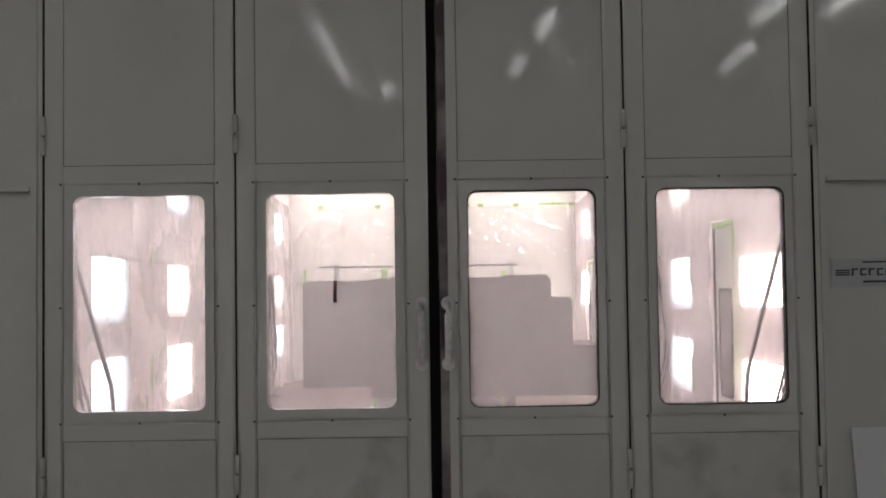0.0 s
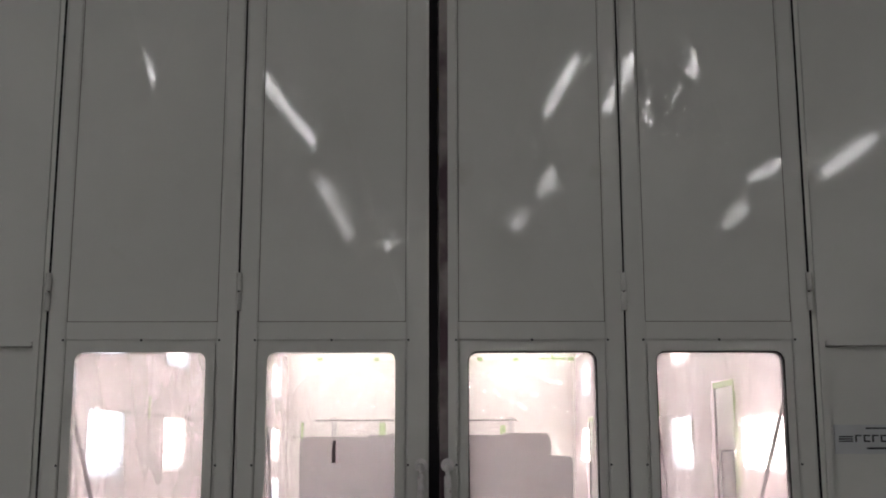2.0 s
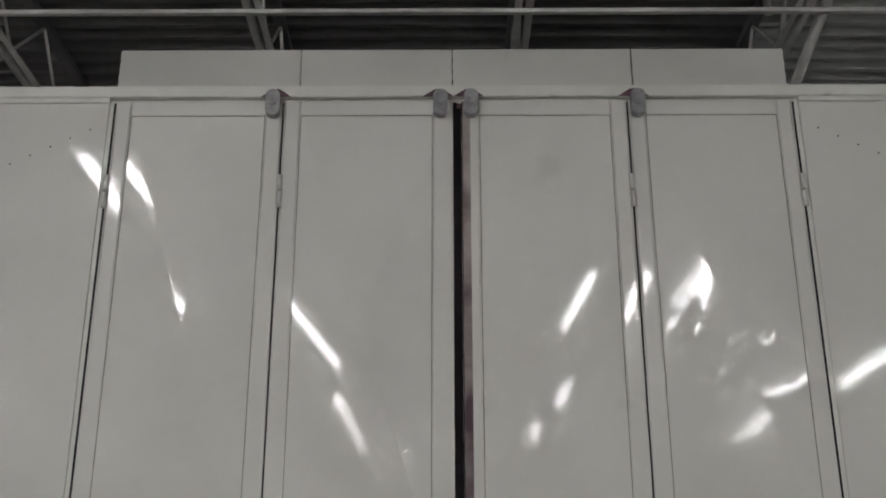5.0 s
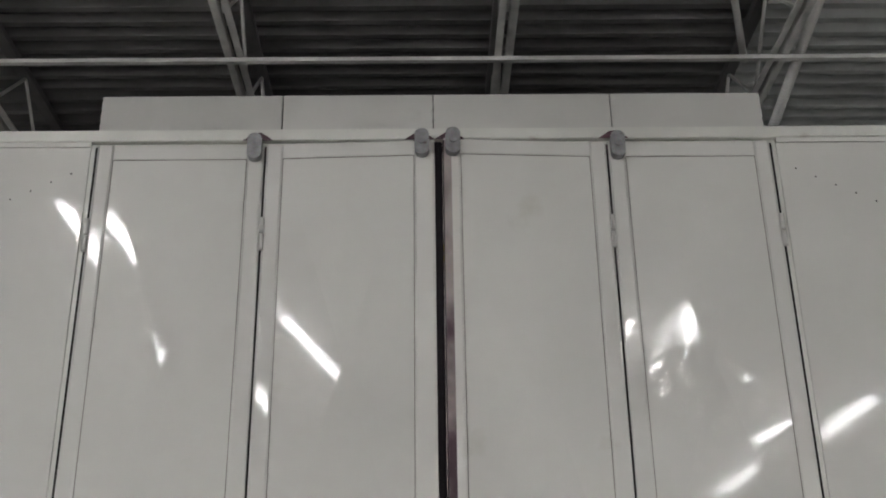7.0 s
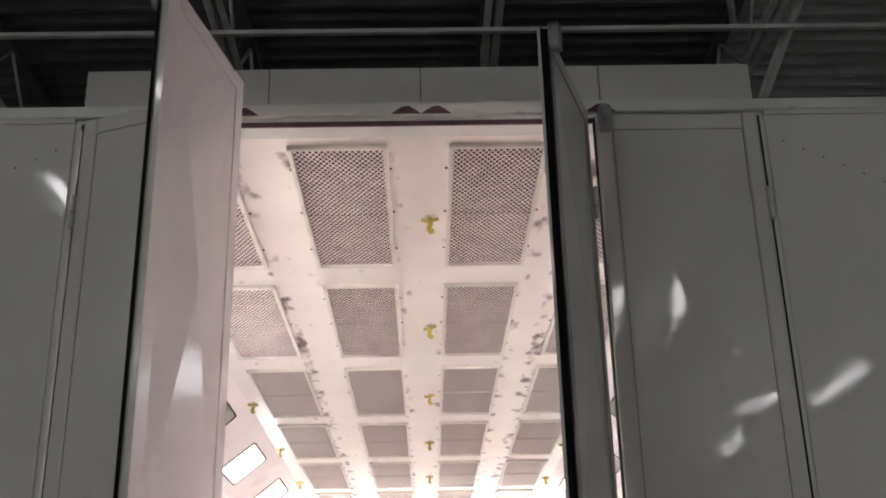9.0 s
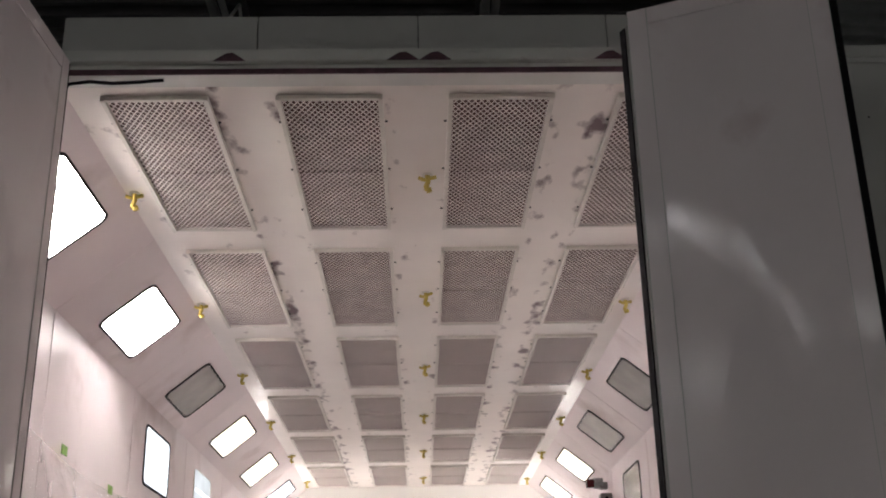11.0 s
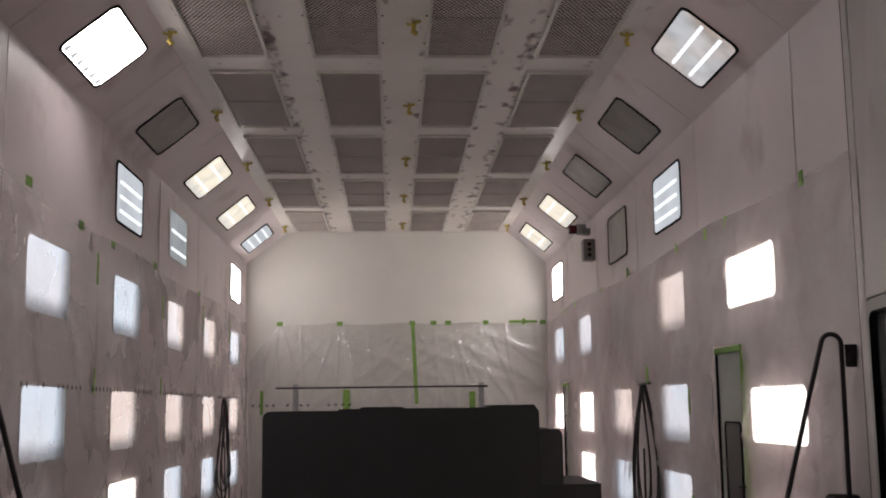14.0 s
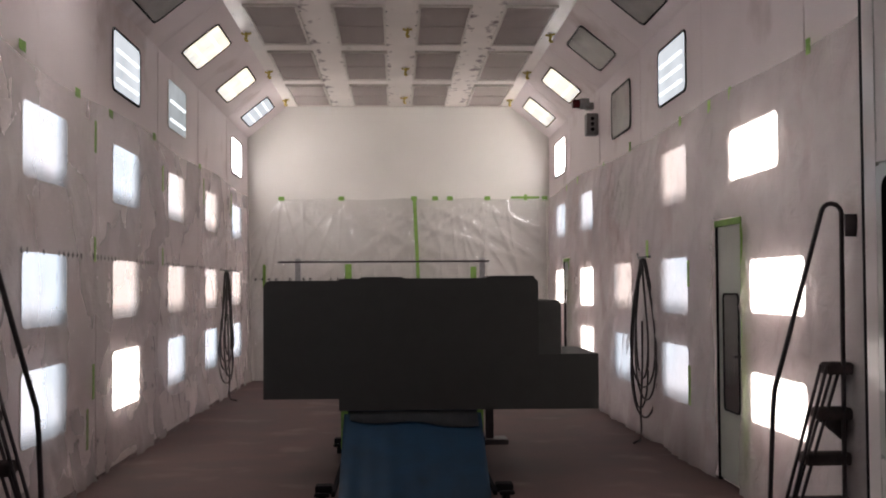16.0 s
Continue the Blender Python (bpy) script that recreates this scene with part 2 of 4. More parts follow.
M_FILMROSE = film("rosy_plastic_film", (0.98, 0.91, 0.915), 0.64, 0.20, 0.85, 1.2, 0.09, 0.05, 8.0, 0.74)
M_FILM2 = film("clean_plastic_film", (0.95, 0.93, 0.92), 0.77, 0.26, 0.5, 1.2, 0.17, 0.04, 6.0, 0.95)
M_WARM = glow("warm_diffuser", (1.0, 0.93, 0.90), BOOTH_LIGHT * 2.4, 0.2)
M_WARMFAR = glow("warm_diffuser_aged", (1.0, 0.90, 0.74), BOOTH_LIGHT * 0.15, 0.3, 5.0)
M_MID = glow("half_lit_diffuser", (0.94, 0.95, 1.0), BOOTH_LIGHT * 0.085, 0.6, 3.5, (0.72, 0.52, 0.40))
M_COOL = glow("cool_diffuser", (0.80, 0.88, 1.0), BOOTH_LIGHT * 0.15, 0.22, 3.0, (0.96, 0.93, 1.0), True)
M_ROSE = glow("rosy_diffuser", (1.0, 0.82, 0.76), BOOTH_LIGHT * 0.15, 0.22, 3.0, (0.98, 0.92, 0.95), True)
M_DAY = glow("white_diffuser", (1.0, 0.90, 0.83), BOOTH_LIGHT * 0.55, 0.3, 4.0)
M_DIM = glow("dim_diffuser", (0.78, 0.82, 0.86), BOOTH_LIGHT * 0.06, 0.3)
M_SOFT = glow("grey_lamp_and_bar_glow", (0.82, 0.86, 0.92), BOOTH_LIGHT * 0.10, 0.35)
M_TUBE = glow("tube", (0.90, 0.95, 1.0), BOOTH_LIGHT * 0.2, 0.05)
M_HTUBE = glow("hall_tube", (1.0, 0.98, 0.985), HALL_LIGHT, 0.05)


# ---- mesh helpers ----
def box(bm, x0, y0, z0, x1, y1, z1, bevel=0.0):
    x0, x1, y0, y1, z0, z1 = min(x0, x1), max(x0, x1), min(y0, y1), max(y0, y1), min(z0, z1), max(z0, z1)
    v = [bm.verts.new(p) for p in ((x0, y0, z0), (x1, y0, z0), (x1, y1, z0), (x0, y1, z0), (x0, y0, z1), (x1, y0, z1), (x1, y1, z1), (x0, y1, z1))]
    f = [bm.faces.new([v[i] for i in q]) for q in ((0, 3, 2, 1), (4, 5, 6, 7), (0, 1, 5, 4), (1, 2, 6, 5), (2, 3, 7, 6), (3, 0, 4, 7))]
    if bevel:
        edges = list({e for k in f for e in k.edges})
        bmesh.ops.bevel(bm, geom=edges, offset=bevel, segments=2, affect="EDGES")
    return bm


def cube(x0, y0, z0, x1, y1, z1, bevel=0.0):
    return box(bmesh.new(), x0, y0, z0, x1, y1, z1, bevel)


def pipe(bm, pts, r, n=8, closed=False):
    """A round pipe through points."""
    pts = [Vector(p) for p in pts]
    rings = []
    up = Vector((0.13, 0.31, 0.94)).normalized()
    count = len(pts)
    for i, p in enumerate(pts):
        a = pts[(i - 1) % count] if closed or i else p
        b = pts[(i + 1) % count] if closed or i < count - 1 else p
        d = (b - a).normalized()
        s = d.cross(up)
        if s.length < 1e-3:
            s = d.cross(Vector((1, 0, 0)))
        s.normalize()
        t = s.cross(d)
        rings.append([bm.verts.new(p + r * (math.cos(k * 2 * math.pi / n) * s + math.sin(k * 2 * math.pi / n) * t)) for k in range(n)])
    last = count if closed else count - 1
    for i in range(last):
        q, w = rings[i], rings[(i + 1) % count]
        for k in range(n):
            bm.faces.new((q[k], q[(k + 1) % n], w[(k + 1) % n], w[k])).smooth = True
    if not closed:
        bm.faces.new(list(reversed(rings[0])))
        bm.faces.new(rings[-1])
    return bm


def arc(centre, r, a0, a1, n, plane="xz"):
    c = Vector(centre)
    out = []
    for i in range(n + 1):
        a = radians(a0 + (a1 - a0) * i / n)
        u, w = r * math.cos(a), r * math.sin(a)
        out.append(c + (Vector((u, 0, w)) if plane == "xz" else Vector((0, u, w)) if plane == "yz" else Vector((u, w, 0))))
    return out


def rounded(u0, v0, u1, v1, r, n=5):
    """Corner-rounded rectangle, counter-clockwise."""
    out = []
    for cu, cv, a in ((u1 - r, v0 + r, -90), (u1 - r, v1 - r, 0), (u0 + r, v1 - r, 90), (u0 + r, v0 + r, 180)):
        out += [(cu + r * math.cos(radians(a + 90 * i / n)), cv + r * math.sin(radians(a + 90 * i / n))) for i in range(n + 1)]
    return out


def slab(bm, outline, d0, d1, place):
    """A plate of the given outline between depths d0 and d1; place(u, v, d) gives the point."""
    a = [bm.verts.new(place(u, v, d0)) for u, v in outline]
    b = [bm.verts.new(place(u, v, d1)) for u, v in outline]
    n = len(outline)
    bm.faces.new(list(reversed(a)))
    bm.faces.new(b)
    for i in range(n):
        bm.faces.new((a[i], a[(i + 1) % n], b[(i + 1) % n], b[i]))
    return bm


def ring(bm, inner, outer, d0, d1, place):
    """A flat frame between two outlines of equal count."""
    n = len(inner)
    rows = [[bm.verts.new(place(u, v, d)) for u, v in o] for o, d in ((inner, d0), (inner, d1), (outer, d1), (outer, d0))]
    for j in range(4):
        q, w = rows[j], rows[(j + 1) % 4]
        for i in range(n):
            bm.faces.new((q[i], q[(i + 1) % n], w[(i + 1) % n], w[i]))
    return bm


def finish(bm, name, mat, smooth=False):
    bmesh.ops.recalc_face_normals(bm, faces=bm.faces)
    me = bpy.data.meshes.new(name)
    bm.to_mesh(me)
    bm.free()
    me.materials.append(mat)
    if smooth:
        for p in me.polygons:
            p.use_smooth = True
    return me


def part(name, bm, mat, parent, label="", smooth=False):
    ob = new(name, finish(bm, name, mat, smooth))
    ob.parent = parent
    if label:
        tagged(ob, label)
    return ob


def thing(name, label, category, group="", m=None, kind=""):
    ob = tagged(new(name), label, category, group, kind)
    ob.empty_display_size = 0.1
    if m is not None:
        ob.matrix_basis = m
    return ob


def solid(name, bm, mat, label, category, group="", kind="", smooth=False):
    return tagged(new(name, finish(bm, name, mat, smooth)), label, category, group, kind)


# ---- hall: ground, walls, roof ----
def hall():
    solid("floor", cube(-9, -30, -0.2, 9, 20, -0.006), M_CONC, "grey worn concrete workshop floor", "floor", kind="structure")
    solid("wall_south", cube(-9, -30.2, 0, 9, -30, 8), M_HALL, "plain grey workshop wall", "wall", kind="structure")
    solid("wall_west", cube(-9.2, -30, 0, -9, 20, 8), M_HALL, "plain grey workshop wall", "wall", kind="structure")
    solid("wall_east", cube(9, -30, 0, 9.2, 20, 8), M_HALL, "plain grey workshop wall", "wall", kind="structure")
    solid("wall_north", cube(-9, 20, 0, 9, 20.2, 8), M_HALL, "plain grey workshop wall", "wall", kind="structure")
    # ribbed roof deck, ribs across
    prof = []
    y = -30.0
    while y < 20:
        prof += [(y, 7.30), (y + 0.10, 7.30), (y + 0.125, 7.22), (y + 0.185, 7.22), (y + 0.21, 7.30)]
        y += 0.21
    def decking(name, x0, x1, mat, label):
        bm = bmesh.new()
        a = [bm.verts.new((x0, p, z)) for p, z in prof]
        b = [bm.verts.new((x1, p, z)) for p, z in prof]
        for i in range(len(prof) - 1):
            bm.faces.new((a[i], a[i + 1], b[i + 1], b[i]))
        box(bm, x0, -30, 7.4, x1, 20, 7.5)
        solid(name, bm, mat, label, "roof deck", kind="structure")
    # deck in two tones: darker up to x 2.78, paler beyond
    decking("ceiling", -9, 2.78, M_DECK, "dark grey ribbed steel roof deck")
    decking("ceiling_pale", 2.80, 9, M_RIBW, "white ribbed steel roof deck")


def joist(x):
    """Open web roof joist of double angles, running in depth."""
    j = thing("roof_joist", "pale painted open-web steel roof joist under the deck", "joist", "roof joists")
    for dx in (-0.048, 0.048):
        bm = bmesh.new()
        box(bm, x + dx - 0.026, -30, 6.50, x + dx + 0.026, 19.9, 6.512)
        box(bm, x + dx * 0.45 - 0.006, -30, 6.512, x + dx * 0.45 + 0.006, 19.9, 6.58)
        part("bottom_chord", bm, M_STEEL, j)
    # top chord takes the darker deck tone
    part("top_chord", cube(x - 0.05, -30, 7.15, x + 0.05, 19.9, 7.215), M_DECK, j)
    y = -29.6
    k = 0
    bm = bmesh.new()
    while y < 19.5:
        z0, z1 = (6.55, 7.16) if k % 2 == 0 else (7.16, 6.55)
        pipe(bm, [(x, y, z0), (x, y + 0.62, z1)], 0.016, 6)
        y += 0.62
        k += 1
    part("web", bm, M_STEEL, j)


def bridging():
    for y in (1.95, -5.2, 8.5, -12.0, -19.0, -26.0):
        solid("bridging_rod", cube(-9, y - 0.022, 6.46, 9, y + 0.022, 6.495), M_STEEL, "thin horizontal steel bridging bar under the joists", "bridging bar", "bridging bars")
    bm = bmesh.new()
    pipe(bm, [(2.55, 2.2, 6.6), (2.30, 1.5, 7.2)], 0.03, 6)
    pipe(bm, [(2.65, 3.4, 5.6), (3.15, 1.2, 7.2)], 0.045, 6)
    solid("roof_brace", bm, M_STEEL, "slanting grey steel roof brace", "brace")


def hall_lights():
    """Rows of twin-tube strip lights under the joists; the outermost rows are added fill."""
    first = None
    length = 2.44
    # rows at x -8.4 and 8.6: unseen, added only to brighten the hall
    for x, ys in ((-3.64, (-4.35, -7.25, -9.75)), (-2.45, (-18.0, -21.0, -24.0)), (2.52, (-7.8,)), (2.32, (-15.3,)), (2.06, (-20.0,)), (7.05, (-11.6, -18.7)), (-8.4, (-4.2, -6.8, -9.4, -12.0)), (8.6, (-5.0,))):
        for y in ys:
            m = pose(x, y, 6.42)
            if first is None:
                first = thing("strip_light", "white twin-tube fluorescent strip light hung under the roof", "strip light", "hall strip lights")
                part("body", cube(-0.028, -length, 0, 0.028, 0, 0.07, 0.008), M_BOARD, first)
                for hy in (0.4 - length, -0.4):
                    part("hanger", cube(-0.008, hy - 0.008, 0.07, 0.008, hy + 0.008, 0.86), M_STEEL, first)
                for dx in (-0.034, 0.034):
                    part("tube", pipe(bmesh.new(), [(dx, 0.04 - length, -0.025), (dx, -0.04, -0.025)], 0.02, 8), M_HTUBE, first)
                first.matrix_basis = m
            else:
                copy_thing(first, m)


# ---- booth shell ----
def booth_shell():
    bm = cube(XL - 0.12, 0.1, -0.15, XR + 0.12, YE + 0.1, 0.0)
    solid("floor_booth", bm, M_FLOOR, "red-brown concrete booth floor dulled by overspray", "floor", kind="structure")
    for name, x0, x1 in (("wall_booth_left", XL - 0.08, XL), ("wall_booth_right", XR, XR + 0.08)):
        solid(name, cube(x0, 0.1, 0, x1, YE, ZW), M_WALL, "white steel booth side wall hazed with pink overspray", "wall", kind="structure")
    solid("wall_booth_end", cube(XL - 0.08, YE, 0, XR + 0.08, YE + 0.08, ZC), M_END, "creamy white booth end wall", "wall", kind="structure")
    solid("ceiling_booth", cube(XM - XC, 0.1, ZC + 0.002, XM + XC, YE, ZC + 0.09), M_CEIL, "glossy off-white booth ceiling with brown overspray stains", "ceiling", kind="structure")
    # sloped coves, bay by bay with open joints
    for s, name in ((-1, "cove_left"), (1, "cove_right")):
        cove = thing(name, "sloped white cove panels between wall and ceiling", "cove", kind="structure")
        for k in range(-1, 6):
            y0, y1 = 0.095 + PITCH * k + 0.004, 0.095 + PITCH * (k + 1) - 0.004
            y0, y1 = max(y0, 0.1), min(y1, YE)
            if y1 - y0 < 0.05:
                continue
            bm = bmesh.new()
            p = [(XM + s * 2.570, ZW - 0.003), (XM + s * (XC - 0.003), ZC + 0.001), (XM + s * (XC + 0.05), ZC + 0.07), (XM + s * 2.64, ZW + 0.06)]
            a = [bm.verts.new((x, y0, z)) for x, z in p]
            b = [bm.verts.new((x, y1, z)) for x, z in p]
            bm.faces.new(a)
            bm.faces.new(list(reversed(b)))
            for i in range(4):
                bm.faces.new((a[i], a[(i + 1) % 4], b[(i + 1) % 4], b[i]))
            part("panel", bm, M_WALL, cove)
        bm = bmesh.new()
        for k in range(0, 6):
            y = 0.095 + PITCH * k
            p = [(XM + s * 2.60, ZW + 0.024), (XM + s * (XC + 0.03), ZC + 0.025)]
            q = [(p[0][0], y - 0.006, p[0][1]), (p[1][0], y - 0.006, p[1][1]), (p[1][0], y + 0.006, p[1][1]), (p[0][0], y + 0.006, p[0][1])]
            bm.faces.new([bm.verts.new(v) for v in q])
        part("joint", bm, M_STAIN, cove)
    trim = thing("trim_end_seam", "thin level seam strip across the booth end wall", "trim", kind="structure")
    part("strip", cube(XL + 0.02, YE - 0.006, 2.108, XR - 0.02, YE - 0.002, 2.128), M_FRAME, trim)
    # wall panel joints as thin raised strips
    for s, x in ((1, XL), (-1, XR)):
        trim = thing("trim_wall_joints", "thin grey cover strips on the booth wall joints", "trim", kind="structure")
        for k in range(1, 6):
            part("strip", cube(x + s * 0.002, 0.095 + PITCH * k - 0.012, 0.02, x + s * 0.006, 0.095 + PITCH * k + 0.012, ZW - 0.02), M_WALL, trim)


def booth_front():
    """Front of the booth: side panels, jambs, head trim and the plenum box above."""
    for side, x0, x1 in ((-1, -3.7, JL - 0.03), (1, JR + 0.03, 3.7)):
        w = thing("wall_front_left" if side < 0 else "wall_front_right", "pale grey-green painted steel front panel beside the booth doors", "wall", kind="structure")
        part("upper_panel", cube(x0, 0.0, 2.04, x1, 0.08, 4.625), M_DOOR, w)
        xa, xb = (x0, x1 - 0.03) if side < 0 else (x0 + 0.03, x1)
        part("lower_panel", cube(xa, 0.025, 0.0, xb, 0.08, 2.018), M_DOOR, w)
        part("ledge", cube(xa, -0.018, 2.018, xb, 0.08, 2.040, 0.004), M_DOOR, w)
        j = (x1 - 0.03, x1) if side < 0 else (x0, x0 + 0.03)
        part("jamb_strip", cube(j[0], -0.006, 0.0, j[1], 0.08, 2.04), M_DOOR, w)
        j = (x1, x1 + 0.030) if side < 0 else (x0 - 0.030, x0)
        part("jamb", cube(j[0], 0.012, 0.0, j[1], 0.16, 4.62), M_TRIM, w)
        xs = j[1] if side < 0 else j[0]
        part("jamb_seal", cube(xs, 0.060, 0.01, xs - side * 0.006, 0.166, 4.595, 0.002), M_BLACK, w, "black rubber jamb seal")
        for i in range(8):
            cx = (JL - 0.12 - i * 0.105) if side < 0 else (JR + 0.12 + i * 0.105)
            part("screw", pipe(bmesh.new(), [(cx, -0.003, 4.46 - i * 0.052), (cx, 0.001, 4.46 - i * 0.052)], 0.0055, 6), M_INK, w)
    head = thing("trim_head", "pale head trim over the booth doors stained by overspray", "trim", kind="structure")
    part("rail", cube(-3.7, -0.018, 4.655, 3.7, 0.085, 4.725, 0.004), M_TRIM, head)
    part("lip_left", cube(-3.7, -0.010, 4.626, JL - 0.03, 0.08, 4.654), M_DOOR, head)
    part("lip_right", cube(JR + 0.03, -0.010, 4.626, 3.7, 0.08, 4.654), M_DOOR, head)
    part("soffit", cube(JL - 0.03, 0.02, 4.600, JR + 0.03, 0.16, 4.654), M_TRIM, head)
    part("seal", cube(JL, 0.012, 4.596, JR, 0.024, 4.625), M_STAIN, head, "purple-black stained head seal")
    part("deck", cube(-3.7, 0.09, 4.727, 3.7, YE + 0.2, 4.74), M_HALL, head)
    solid("wall_front_roof", cube(-3.7, 0.162, ZC + 0.10, 3.7, 0.2, 4.725), M_WALL, "white steel behind the head trim", "wall", kind="structure")
    for x0, x1 in ((-3.7, XL - 0.125), (XR + 0.125, 3.7)):
        solid("wall_booth_flank", cube(x0, 0.083, 0, x1, 0.12, 4.6), M_HALL, "plain backing behind the front panel", "wall", kind="structure")
    box_ = thing("plenum_box", "long pale steel plenum box on the booth roof", "plenum")
    xs = [-2.173, -1.00, -0.025, 1.13, 2.118]
    for i in range(4):
        part("panel", cube(xs[i] + 0.003, 0.736, 4.741, xs[i + 1] - 0.003, 3.2, 5.409, 0.003), M_DOOR, box_)
    c = pipe(bmesh.new(), [(JL + 0.03, 0.075, 4.52), (JL + 0.05, 0.075, 4.575), (JL + 0.16, 0.07, 4.587), (JL + 0.28, 0.068, 4.573), (JL + 0.42, 0.068, 4.580), (JL + 0.55, 0.07, 4.592)], 0.010, 7)
    solid("seal_strip", c, M_BLACK, "loose black rubber seal sagging under the head trim", "rubber seal")
    # tracks' stained brackets above the rollers
    for x in (-1.02, -0.11, 0.06, 0.985):
        bm = bmesh.new()
        slab(bm, [(-0.085, 0.0), (0.085, 0.0), (0.05, 0.028), (0.015, 0.05), (-0.02, 0.045), (-0.05, 0.025)], -0.0225, -0.019, lambda u, v, d, x=x: (x + u, d, 4.652 + v))
        solid("stained_keeper", bm, M_STAIN, "dark overspray-stained roller keeper on the head trim", "bracket", "roller keepers")


# ---- door leaves ----
OFF, THICK = 0.04, 0.05


def leaf(name, s, w, free_edge, hinge_edge, label, brake, dents=()):
    """A tall steel leaf. Its hinge edge is the local origin; s is +1 where it reaches to +x."""
    ob = thing(name, label, "door", "folding booth doors")
    f0, f1 = OFF, OFF + THICK
    X = lambda u: s * u
    g = 0.005
    g1 = g if free_edge else 0.009
    wa, wb = 0.100, w - 0.100                  # between the stiles
    def rolled(u0, z0, u1, z1):
        """A stile whose front face rolls off towards both long edges."""
        bm = bmesh.new()
        wide, drop, n = 0.013, 0.0018, 5
        prof = [(u0, f1), (u0, f0 + 0.010)]
        prof += [(u0 + wide * i / n, f0 + drop * (1 - math.sin(math.pi / 2 * i / n))) for i in range(n + 1)]
        prof += [(u0 + (u1 - u0) * k / 4, f0) for k in (1.6, 2.4)]
        prof += [(u1 - wide * (1 - i / n), f0 + drop * (1 - math.sin(math.pi / 2 * (1 - i / n)))) for i in range(n + 1)]
        prof += [(u1, f0 + 0.010), (u1, f1)]
        a = [bm.verts.new((X(u), d, z0)) for u, d in prof]
        b = [bm.verts.new((X(u), d, z1)) for u, d in prof]
        m = len(prof)
        for i in range(m):
            f = bm.faces.new((a[i], a[(i + 1) % m], b[(i + 1) % m], b[i]))
            f.smooth = 1 < i < n + 2 or m - n - 4 < i < m - 3
        bm.faces.new(list(reversed(a)))
        bm.faces.new(b)
        return bm
    # stiles and rails, proud of the panels
    def fr(nm, u0, z0, u1, z1):
        p = part(nm, rolled(u0, z0, u1, z1) if nm == "stile" else cube(X(u0), f0, z0, X(u1), f1, z1, 0.004), M_DOOR, ob)
        part("inner_skin", cube(X(u0 + 0.003), f1 - 0.001, z0 + 0.003, X(u1 - 0.003), f1 + 0.0015, z1 - 0.003), M_IN, p, "pinkish white inner face")
    fr("stile", g1, 0.02, wa, ZD - 0.012)
    lap = 0.018 if free_edge and s > 0 else 0.0
    fr("stile", wb, 0.02, w - g + lap, ZD - 0.012)
    fr("top_rail", wa, 4.545, wb, ZD - 0.012)
    fr("middle_rail", wa, 2.050, wb, 2.140)
    fr("lower_rail", wa, 0.790, wb, 0.872)
    fr("bottom_rail", wa, 0.02, wb, 0.12)
    # cross-broken sheet panels with a fine joint round them
    def sheet(nm, u0, z0, u1, z1, depth, dd):
        cs = [(u0, z0), (u1, z0), (u1, z1), (u0, z1)]
        mid = ((u0 + u1) / 2, (z0 + z1) / 2)
        for face, sgn in ((f0 + 0.003, -1), (f1 - 0.003, 1)):
            bm = bmesh.new()
            for q in range(4):
                a, b = cs[q], cs[(q + 1) % 4]
                long = abs(a[1] - b[1]) > abs(a[0] - b[0])
                ns, nr = (44 if long else 18), (16 if long else 22)
                grid = []
                steps_t = [0.0, 0.008 if long else 0.016] + [i / (ns - 2) for i in range(1, ns - 2)] + [0.992 if long else 0.984, 1.0]
                steps_r = [k / (nr - 1) for k in range(nr - 1)] + [0.975, 1.0]
                for r in steps_r:
                    row = []
                    for t in steps_t:
                        u = (a[0] + (b[0] - a[0]) * t) * (1 - r) + mid[0] * r
                        z = (a[1] + (b[1] - a[1]) * t) * (1 - r) + mid[1] * r
                        d = sgn * (depth * r + 0.0004 * math.sin(math.pi * r))
                        if sgn < 0:
                            for du, dz, rad, amp in dd:
                                d += amp * math.exp(-((u - du) / rad) ** 2 - ((z - dz) / (rad * 1.3)) ** 2)
                        d += (0.0007 if dents else 0.00035) * noise.noise((u * 2.2 + 7 * s, z * 1.1, w * 90)) * min(1, r * 4)
                        row.append(bm.verts.new((X(u), face + d, z)))
                    grid.append(row)
                for k in range(nr - 1):
                    for i in range(ns):
                        bm.faces.new((grid[k][i], grid[k][i + 1], grid[k + 1][i + 1], grid[k + 1][i]))
                for i in range(ns):
                    bm.faces.new((grid[nr - 1][i], grid[nr - 1][i + 1], grid[nr][0]))
            bmesh.ops.delete(bm, geom=[v for v in bm.verts if not v.link_faces], context="VERTS")
            bmesh.ops.remove_doubles(bm, verts=bm.verts[:], dist=0.00002)
            part(nm, bm, M_IN if sgn > 0 else M_LOW if nm == "lower_panel" else M_DOOR, ob, "pinkish white inner face" if sgn > 0 else "", smooth=True)
    sheet("upper_panel", wa - 0.004, 2.136, wb + 0.004, 4.549, brake, dents)
    sheet("lower_panel", wa - 0.004, 0.116, wb + 0.004, 0.794, 0.022, ())
    for za, zc in ((2.140, 4.545), (0.120, 0.790)):
        part("joint", ring(bmesh.new(), [(wa + 0.0035, za + 0.0035), (wb - 0.0035, za + 0.0035), (wb - 0.0035, zc - 0.0035), (wa + 0.0035, zc - 0.0035)],
                           [(wa, za), (wb, za), (wb, zc), (wa, zc)], f0 + 0.0005, f0 + 0.006, lambda u, v, d: (X(u), d, v)), M_JOINT, ob, "dark dirt-filled joint")
    # window: frame with screws, pane
    zb, zt = 0.886, 2.036
    place = lambda u, v, d: (X(u), d, v)
    inner = rounded(wa + 0.046, zb + 0.040, wb - 0.046, zt - 0.042, 0.05)
